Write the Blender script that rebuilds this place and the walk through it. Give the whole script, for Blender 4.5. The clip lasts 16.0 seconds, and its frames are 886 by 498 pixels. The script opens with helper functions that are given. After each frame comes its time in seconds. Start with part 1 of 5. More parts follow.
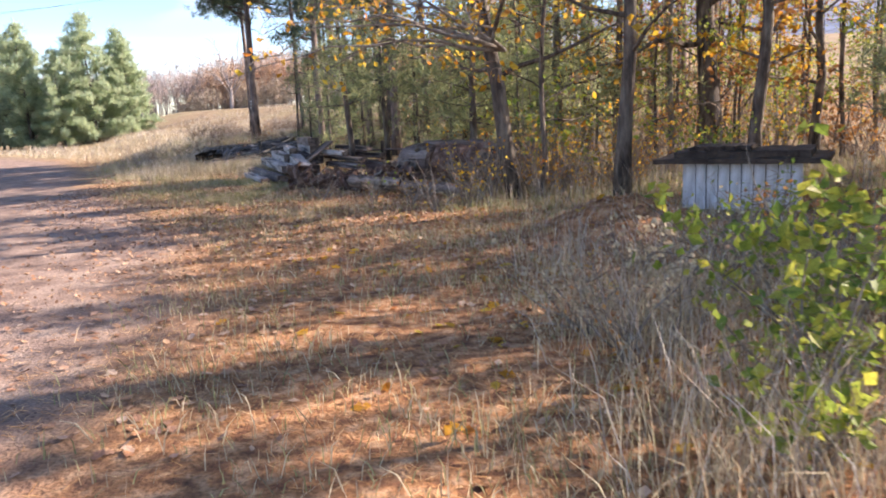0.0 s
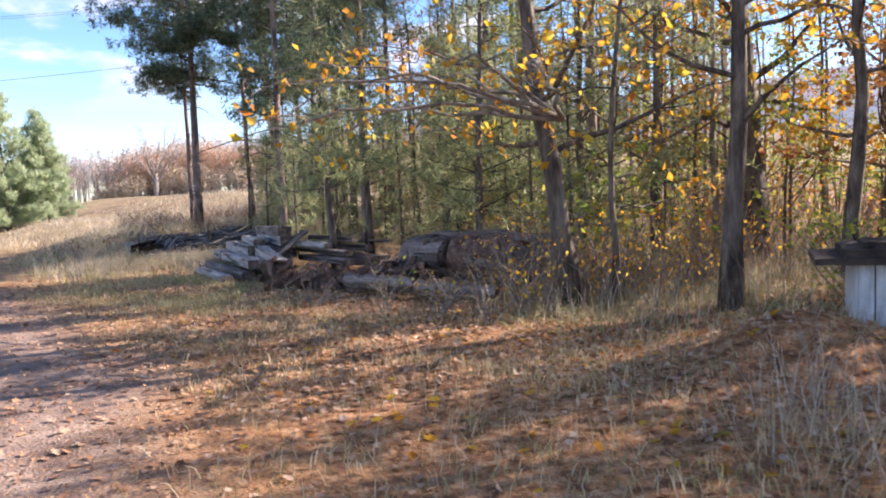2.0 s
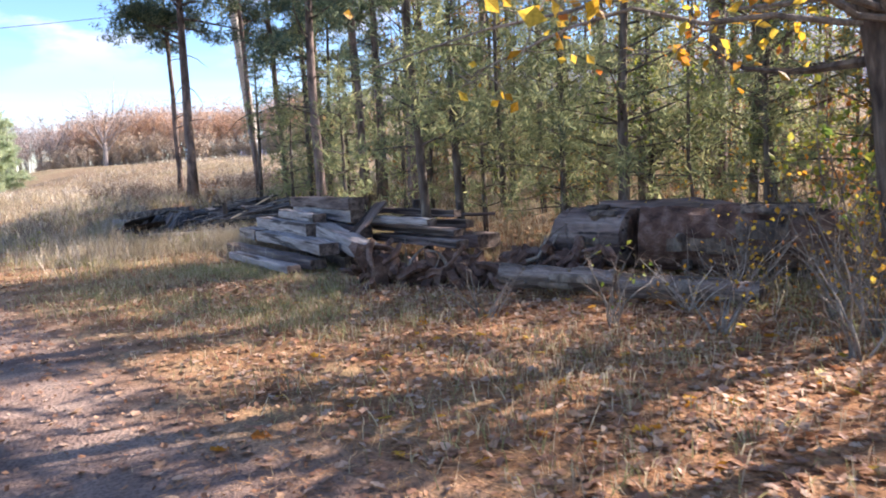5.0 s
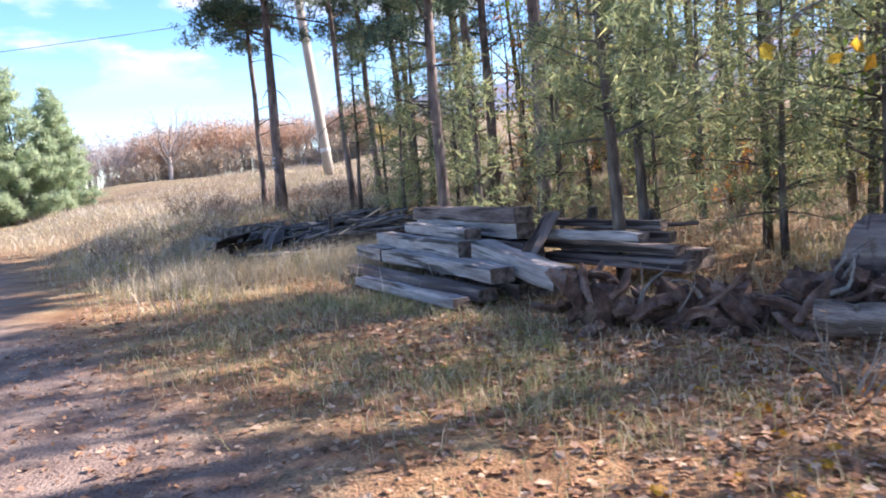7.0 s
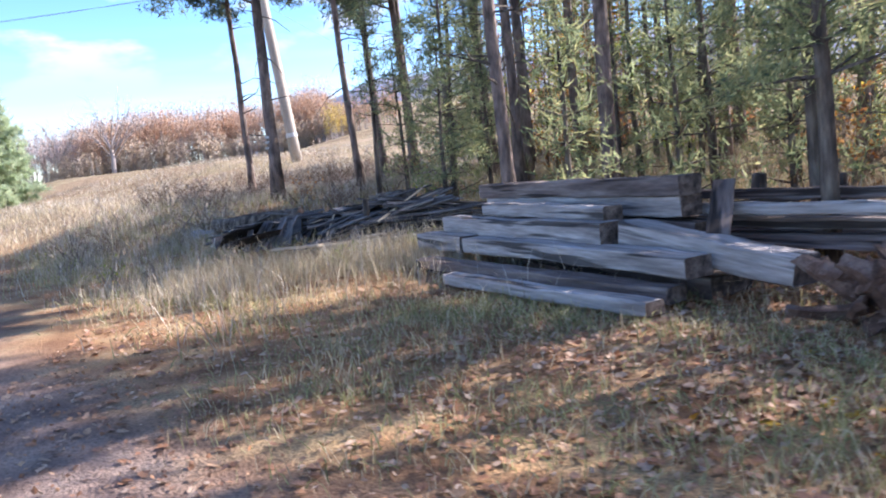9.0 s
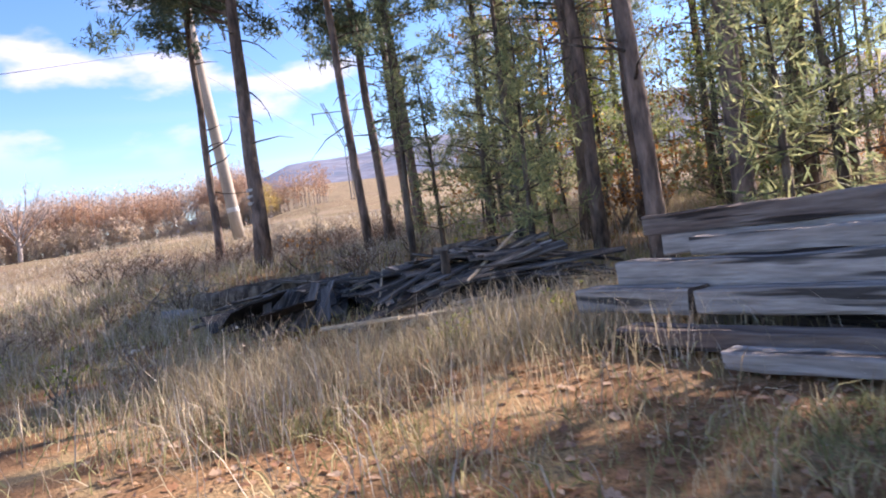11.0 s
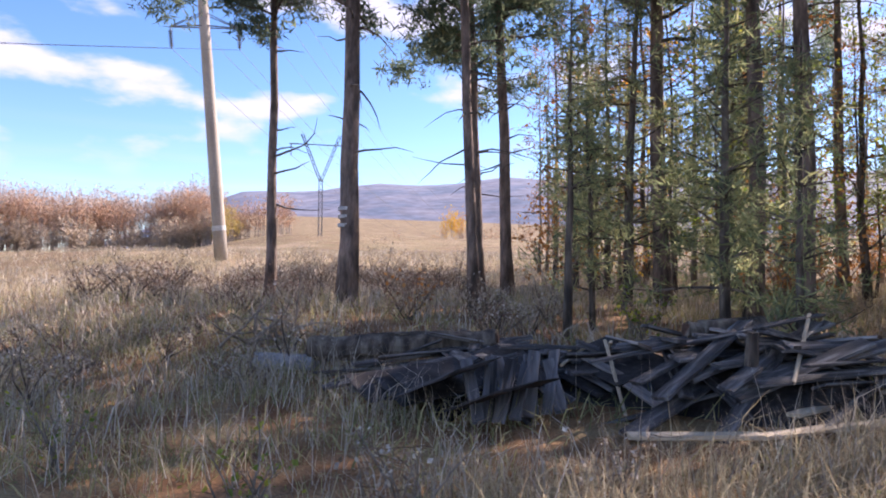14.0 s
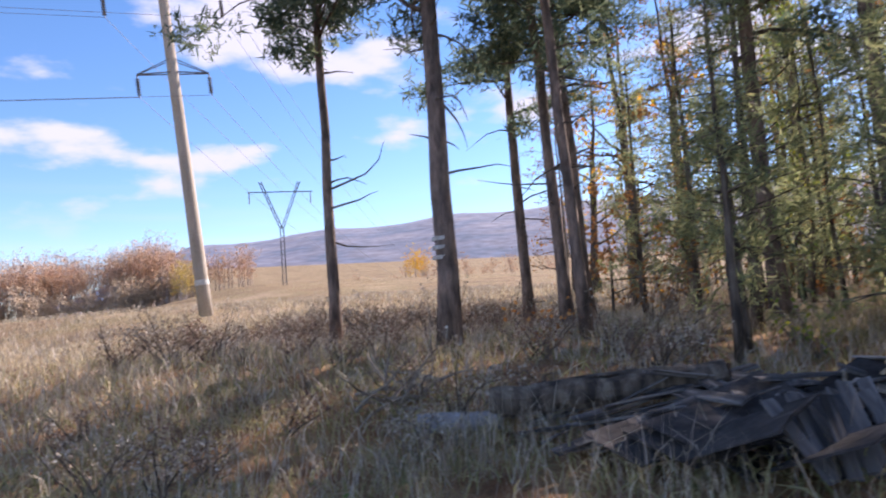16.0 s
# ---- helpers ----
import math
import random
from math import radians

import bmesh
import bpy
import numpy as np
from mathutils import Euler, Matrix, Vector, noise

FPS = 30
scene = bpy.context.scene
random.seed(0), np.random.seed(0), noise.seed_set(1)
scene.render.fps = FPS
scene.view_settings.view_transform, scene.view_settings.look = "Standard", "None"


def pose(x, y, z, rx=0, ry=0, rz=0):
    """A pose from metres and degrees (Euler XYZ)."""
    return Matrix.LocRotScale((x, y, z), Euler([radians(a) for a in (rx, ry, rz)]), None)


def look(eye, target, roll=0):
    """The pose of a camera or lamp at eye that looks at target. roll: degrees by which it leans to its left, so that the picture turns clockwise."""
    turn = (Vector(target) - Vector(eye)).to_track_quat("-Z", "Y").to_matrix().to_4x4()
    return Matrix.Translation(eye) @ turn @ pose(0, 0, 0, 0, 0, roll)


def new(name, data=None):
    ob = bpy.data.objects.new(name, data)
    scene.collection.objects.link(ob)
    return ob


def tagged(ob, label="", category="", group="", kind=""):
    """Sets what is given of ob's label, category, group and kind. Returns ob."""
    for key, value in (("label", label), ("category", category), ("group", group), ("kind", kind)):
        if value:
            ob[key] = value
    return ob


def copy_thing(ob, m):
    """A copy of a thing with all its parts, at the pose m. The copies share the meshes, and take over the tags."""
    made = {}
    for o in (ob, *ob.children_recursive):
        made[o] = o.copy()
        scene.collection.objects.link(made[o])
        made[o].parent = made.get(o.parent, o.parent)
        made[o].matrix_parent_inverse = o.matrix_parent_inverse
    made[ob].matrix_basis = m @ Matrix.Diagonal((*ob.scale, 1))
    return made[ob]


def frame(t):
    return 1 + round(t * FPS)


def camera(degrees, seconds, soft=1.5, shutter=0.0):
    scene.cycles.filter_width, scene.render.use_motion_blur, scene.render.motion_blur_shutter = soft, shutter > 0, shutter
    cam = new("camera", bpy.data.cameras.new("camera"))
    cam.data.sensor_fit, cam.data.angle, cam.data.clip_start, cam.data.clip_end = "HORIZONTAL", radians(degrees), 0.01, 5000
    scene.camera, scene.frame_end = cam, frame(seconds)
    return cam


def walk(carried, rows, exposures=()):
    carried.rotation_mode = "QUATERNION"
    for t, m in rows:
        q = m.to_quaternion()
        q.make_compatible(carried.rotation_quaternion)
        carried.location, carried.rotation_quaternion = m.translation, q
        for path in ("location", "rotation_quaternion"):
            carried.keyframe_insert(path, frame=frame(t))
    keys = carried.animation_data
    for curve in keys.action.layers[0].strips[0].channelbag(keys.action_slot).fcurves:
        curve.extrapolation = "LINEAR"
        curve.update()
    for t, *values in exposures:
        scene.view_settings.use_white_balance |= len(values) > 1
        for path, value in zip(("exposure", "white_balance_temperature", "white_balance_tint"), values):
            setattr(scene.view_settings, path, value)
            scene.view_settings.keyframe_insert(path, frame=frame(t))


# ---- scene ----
cam = camera(61.6, 16.0, soft=1.9, shutter=0.25)

PATH = [
    (0, (0.096, 0.021, 1.484), (0.077, 1.988, 1.123), -2.7),
    (0.5, (-0.229, 0.757, 1.404), (-0.258, 2.729, 1.07), -0.8),
    (1, (-0.657, 1.448, 1.454), (-0.661, 3.428, 1.174), -2.5),
    (1.5, (-0.921, 2.248, 1.449), (-0.797, 4.236, 1.271), -3.8),
    (2, (-1.371, 2.884, 1.465), (-1.18, 4.87, 1.331), -2.2),
    (2.5, (-1.738, 3.322, 1.46), (-1.462, 5.297, 1.307), -4.6),
    (3, (-2.247, 3.896, 1.467), (-2.003, 5.873, 1.287), -3.9),
    (3.2, (-2.482, 4.193, 1.476), (-2.241, 6.17, 1.294), -3.8),
    (5.3, (-3.834, 7.185, 1.458), (-3.497, 9.143, 1.231), -2.7),
    (5.5, (-3.96, 7.461, 1.474), (-3.595, 9.415, 1.254), -3.2),
    (6, (-4.266, 8.165, 1.445), (-3.968, 10.133, 1.249), -3.9),
    (6.5, (-4.637, 8.667, 1.532), (-4.442, 10.647, 1.333), -4.2),
    (7, (-4.926, 9.478, 1.494), (-4.756, 11.461, 1.294), -4.4),
    (7.5, (-5.306, 10.057, 1.486), (-5.058, 12.027, 1.244), -3.7),
    (8, (-5.651, 10.693, 1.436), (-5.298, 12.641, 1.149), -3.1),
    (8.5, (-6.073, 11.466, 1.421), (-5.793, 13.439, 1.254), -0.6),
    (9, (-6.471, 12.053, 1.403), (-6.169, 14.015, 1.158), -5.8),
    (9.2, (-6.645, 12.357, 1.359), (-6.352, 14.324, 1.15), -6.9),
    (11.3, (-8.199, 16.53, 1.099), (-7.625, 18.446, 1.093), -7.0),
    (11.5, (-8.346, 16.782, 1.119), (-7.78, 18.7, 1.166), -5.3),
    (12, (-8.665, 17.349, 1.155), (-8.06, 19.252, 1.268), -2.8),
    (12.5, (-9.006, 17.872, 1.226), (-8.512, 19.804, 1.381), -2.3),
    (13, (-9.376, 18.397, 1.239), (-8.938, 20.343, 1.386), 1.3),
    (13.5, (-9.631, 18.89, 1.231), (-9.081, 20.811, 1.315), 0.6),
    (14, (-9.959, 19.383, 1.256), (-9.279, 21.262, 1.332), 0.5),
    (14.5, (-10.346, 19.826, 1.273), (-9.558, 21.664, 1.315), -0.7),
    (15, (-10.678, 20.401, 1.313), (-9.8, 22.193, 1.44), -2.0),
    (15.5, (-11.067, 20.874, 1.304), (-10.166, 22.648, 1.509), -2.8),
    (16, (-11.439, 21.448, 1.277), (-10.639, 23.273, 1.452), -4.2),
]
walk(cam, [(t, look(eye, target, roll)) for t, eye, target, roll in PATH], [(0, 1.85, 6550, 23), (1.5, 1.8, 6400, 23), (3, 1.75, 6450, 25), (6, 1.85, 6050, 22), (9, 1.9, 5700, 21), (11.5, 1.5, 6350, 28), (14, 1.45, 6250, 29), (16, 1.3, 6300, 26)])

# ---- light ----
SUN_AZ, SUN_EL = radians(14), radians(33)
to_sun = Vector((math.cos(SUN_AZ) * math.cos(SUN_EL), math.sin(SUN_AZ) * math.cos(SUN_EL), math.sin(SUN_EL)))
sun = new("sun", bpy.data.lights.new("sun", "SUN"))
sun.matrix_world = look(to_sun * 60, (0, 0, 0))
sun.data.energy, sun.data.angle, sun.data.color = 4.8, radians(0.6), (1.0, 0.9, 0.76)

world = bpy.data.worlds.new("world")
scene.world = world
world.use_nodes = True
wt = world.node_tree
wt.nodes.clear()
w_out = wt.nodes.new("ShaderNodeOutputWorld")
w_bg = wt.nodes.new("ShaderNodeBackground")
w_sky = wt.nodes.new("ShaderNodeTexSky")
w_sky.sky_type, w_sky.sun_disc = "NISHITA", False
w_sky.sun_elevation, w_sky.sun_rotation = SUN_EL, radians(90) - SUN_AZ
w_sky.air_density, w_sky.dust_density, w_sky.ozone_density = 0.9, 0.1, 2.2
w_bg.inputs["Strength"].default_value = 0.092
w_co = wt.nodes.new("ShaderNodeTexCoord")
w_sep = wt.nodes.new("ShaderNodeSeparateXYZ")
wt.links.new(w_co.outputs["Generated"], w_sep.inputs[0])


def sky_noise(scale, stretch, detail, rough, at=(0, 0, 0)):
    mp = wt.nodes.new("ShaderNodeMapping")
    mp.inputs["Scale"].default_value, mp.inputs["Location"].default_value = stretch, at
    no = wt.nodes.new("ShaderNodeTexNoise")
    no.inputs["Scale"].default_value, no.inputs["Detail"].default_value, no.inputs["Roughness"].default_value = scale, detail, rough
    wt.links.new(w_co.outputs["Generated"], mp.inputs["Vector"])
    wt.links.new(mp.outputs[0], no.inputs["Vector"])
    return no.outputs["Fac"]


def sky_range(value, a, b, lo=0.0, hi=1.0):
    r = wt.nodes.new("ShaderNodeMapRange")
    r.interpolation_type = "SMOOTHSTEP"
    for k, v in (("From Min", a), ("From Max", b), ("To Min", lo), ("To Max", hi)):
        r.inputs[k].default_value = v
    wt.links.new(value, r.inputs["Value"])
    return r.outputs[0]


def sky_math(kind, a, b):
    n = wt.nodes.new("ShaderNodeMath")
    n.operation = kind
    for k, v in enumerate((a, b)):
        if isinstance(v, float):
            n.inputs[k].default_value = v
        else:
            wt.links.new(v, n.inputs[k])
    return n.outputs[0]


# puffy cumulus in a deck some way above the horizon, thin streaks low down
up_z = w_sep.outputs["Z"]
deck = sky_math("MULTIPLY", sky_range(up_z, 0.195, 0.25), sky_range(up_z, 0.33, 0.5, 1.0, 0.35))
puffs = sky_range(sky_math("ADD", sky_noise(4.2, (1, 1, 2.6), 7, 0.5, (0.35, 0.1, 0.2)), sky_math("MULTIPLY", deck, 0.13)), 0.6, 0.7)
streaks = sky_math("MULTIPLY", sky_range(sky_noise(3.0, (1, 1, 14), 5, 0.5, (0.7, 0, 0)), 0.45, 0.75, 0.0, 0.32), sky_range(up_z, 0.24, 0.05))
w_fac = sky_math("MAXIMUM", sky_math("MULTIPLY", puffs, sky_range(up_z, 0.1, 0.2)), streaks)
w_mix = wt.nodes.new("ShaderNodeMix")
w_mix.data_type = "RGBA"
w_mix.inputs["B"].default_value = (4.0, 4.15, 4.7, 1)
wt.links.new(w_fac, w_mix.inputs["Factor"])
w_hsv = wt.nodes.new("ShaderNodeHueSaturation")
w_hsv.inputs["Saturation"].default_value = 1.18
wt.links.new(w_sky.outputs["Color"], w_hsv.inputs["Color"])
wt.links.new(w_hsv.outputs[0], w_mix.inputs["A"])
wt.links.new(w_mix.outputs["Result"], w_bg.inputs["Color"])
wt.links.new(w_bg.outputs[0], w_out.inputs["Surface"])



# ---- materials ----
def material(name, colours, scale=8.0, stretch=(1, 1, 1), rough=0.85, bump=0.3, fine=60.0, vary=0.25, translucent=0.0,
             island=False, metal=0.0, mid=(0.35, 0.65), space="Object"):
    """A surface of two or more colours that noise mixes, with a finer grain over it and relief."""
    m = bpy.data.materials.new(name)
    m.use_nodes = True
    t = m.node_tree
    bsdf = t.nodes["Principled BSDF"]
    out = t.nodes["Material Output"]
    co = t.nodes.new("ShaderNodeTexCoord")
    mp = t.nodes.new("ShaderNodeMapping")
    mp.inputs["Scale"].default_value = stretch
    t.links.new(co.outputs[space], mp.inputs["Vector"])
    a = t.nodes.new("ShaderNodeTexNoise")
    a.inputs["Scale"].default_value, a.inputs["Detail"].default_value = scale, 6
    b = t.nodes.new("ShaderNodeTexNoise")
    b.inputs["Scale"].default_value, b.inputs["Detail"].default_value = fine, 4
    for n in (a, b):
        t.links.new(mp.outputs[0], n.inputs["Vector"])
    ramp = t.nodes.new("ShaderNodeValToRGB")
    while len(ramp.color_ramp.elements) < len(colours):
        ramp.color_ramp.elements.new(0.5)
    for i, c in enumerate(colours):
        ramp.color_ramp.elements[i].position = mid[0] + (mid[1] - mid[0]) * i / max(1, len(colours) - 1)
        ramp.color_ramp.elements[i].color = (*c, 1)
    if island:
        g = t.nodes.new("ShaderNodeNewGeometry")
        ob = t.nodes.new("ShaderNodeObjectInfo")
        add = t.nodes.new("ShaderNodeMath")
        add.operation = "ADD"
        t.links.new(g.outputs["Random Per Island"], add.inputs[0])
        t.links.new(ob.outputs["Random"], add.inputs[1])
        fr = t.nodes.new("ShaderNodeMath")
        fr.operation = "FRACT"
        t.links.new(add.outputs[0], fr.inputs[0])
        t.links.new(fr.outputs[0], ramp.inputs["Fac"])
        ramp.color_ramp.elements[0].position, ramp.color_ramp.elements[-1].position = 0.0, 1.0
        for i in range(1, len(colours) - 1):
            ramp.color_ramp.elements[i].position = i / (len(colours) - 1)
    else:
        t.links.new(a.outputs["Fac"], ramp.inputs["Fac"])
    hsv = t.nodes.new("ShaderNodeHueSaturation")
    mr = t.nodes.new("ShaderNodeMapRange")
    mr.inputs["From Min"].default_value, mr.inputs["From Max"].default_value = 0.3, 0.7
    mr.inputs["To Min"].default_value, mr.inputs["To Max"].default_value = 1 - vary, 1 + vary
    t.links.new(b.outputs["Fac"], mr.inputs["Value"])
    t.links.new(mr.outputs[0], hsv.inputs["Value"])
    t.links.new(ramp.outputs["Color"], hsv.inputs["Color"])
    t.links.new(hsv.outputs[0], bsdf.inputs["Base Color"])
    bsdf.inputs["Roughness"].default_value, bsdf.inputs["Metallic"].default_value = rough, metal
    bsdf.inputs["Specular IOR Level"].default_value = 0.25
    if bump:
        bp = t.nodes.new("ShaderNodeBump")
        bp.inputs["Strength"].default_value, bp.inputs["Distance"].default_value = bump, 0.02
        mx = t.nodes.new("ShaderNodeMath")
        mx.operation = "ADD"
        t.links.new(a.outputs["Fac"], mx.inputs[0])
        t.links.new(b.outputs["Fac"], mx.inputs[1])
        t.links.new(mx.outputs[0], bp.inputs["Height"])
        t.links.new(bp.outputs[0], bsdf.inputs["Normal"])
    if translucent:
        tr = t.nodes.new("ShaderNodeBsdfTranslucent")
        mix = t.nodes.new("ShaderNodeMixShader")
        mix.inputs["Fac"].default_value = translucent
        t.links.new(hsv.outputs[0], tr.inputs["Color"])
        t.links.new(bsdf.outputs[0], mix.inputs[1])
        t.links.new(tr.outputs[0], mix.inputs[2])
        t.links.new(mix.outputs[0], out.inputs["Surface"])
    return m


def grained(name, colours):
    """Weathered timber: broad tone, long fine grain along the piece, dark drying cracks."""
    m = material(name, colours, 2.2, (0.35, 2.2, 2.2), bump=0.0, fine=14, vary=0.15)
    t = m.node_tree
    bsdf = t.nodes["Principled BSDF"]
    base = bsdf.inputs["Base Color"].links[0].from_socket
    co = t.nodes.new("ShaderNodeTexCoord")
    ob = t.nodes.new("ShaderNodeObjectInfo")

    def streak(scale, stretch, a, b, lo, detail=5):
        mp = t.nodes.new("ShaderNodeMapping")
        mp.inputs["Scale"].default_value = stretch
        t.links.new(co.outputs["Object"], mp.inputs["Vector"])
        t.links.new(ob.outputs["Random"], mp.inputs["Location"])
        n = t.nodes.new("ShaderNodeTexNoise")
        n.inputs["Scale"].default_value, n.inputs["Detail"].default_value = scale, detail
        t.links.new(mp.outputs[0], n.inputs["Vector"])
        r = t.nodes.new("ShaderNodeMapRange")
        for k, v in (("From Min", a), ("From Max", b), ("To Min", lo), ("To Max", 1.0)):
            r.inputs[k].default_value = v
        t.links.new(n.outputs["Fac"], r.inputs["Value"])
        return r.outputs[0]

    grain = streak(30, (0.08, 1, 1), 0.3, 0.65, 0.62)
    crack = streak(9, (0.05, 1, 1), 0.36, 0.42, 0.22, 3)
    mul = t.nodes.new("ShaderNodeMath")
    mul.operation = "MULTIPLY"
    t.links.new(grain, mul.inputs[0])
    t.links.new(crack, mul.inputs[1])
    hsv = t.nodes.new("ShaderNodeHueSaturation")
    t.links.new(base, hsv.inputs["Color"])
    t.links.new(mul.outputs[0], hsv.inputs["Value"])
    t.links.new(hsv.outputs[0], bsdf.inputs["Base Color"])
    bp = t.nodes.new("ShaderNodeBump")
    bp.inputs["Strength"].default_value, bp.inputs["Distance"].default_value = 0.8, 0.015
    t.links.new(mul.outputs[0], bp.inputs["Height"])
    t.links.new(bp.outputs[0], bsdf.inputs["Normal"])
    return m


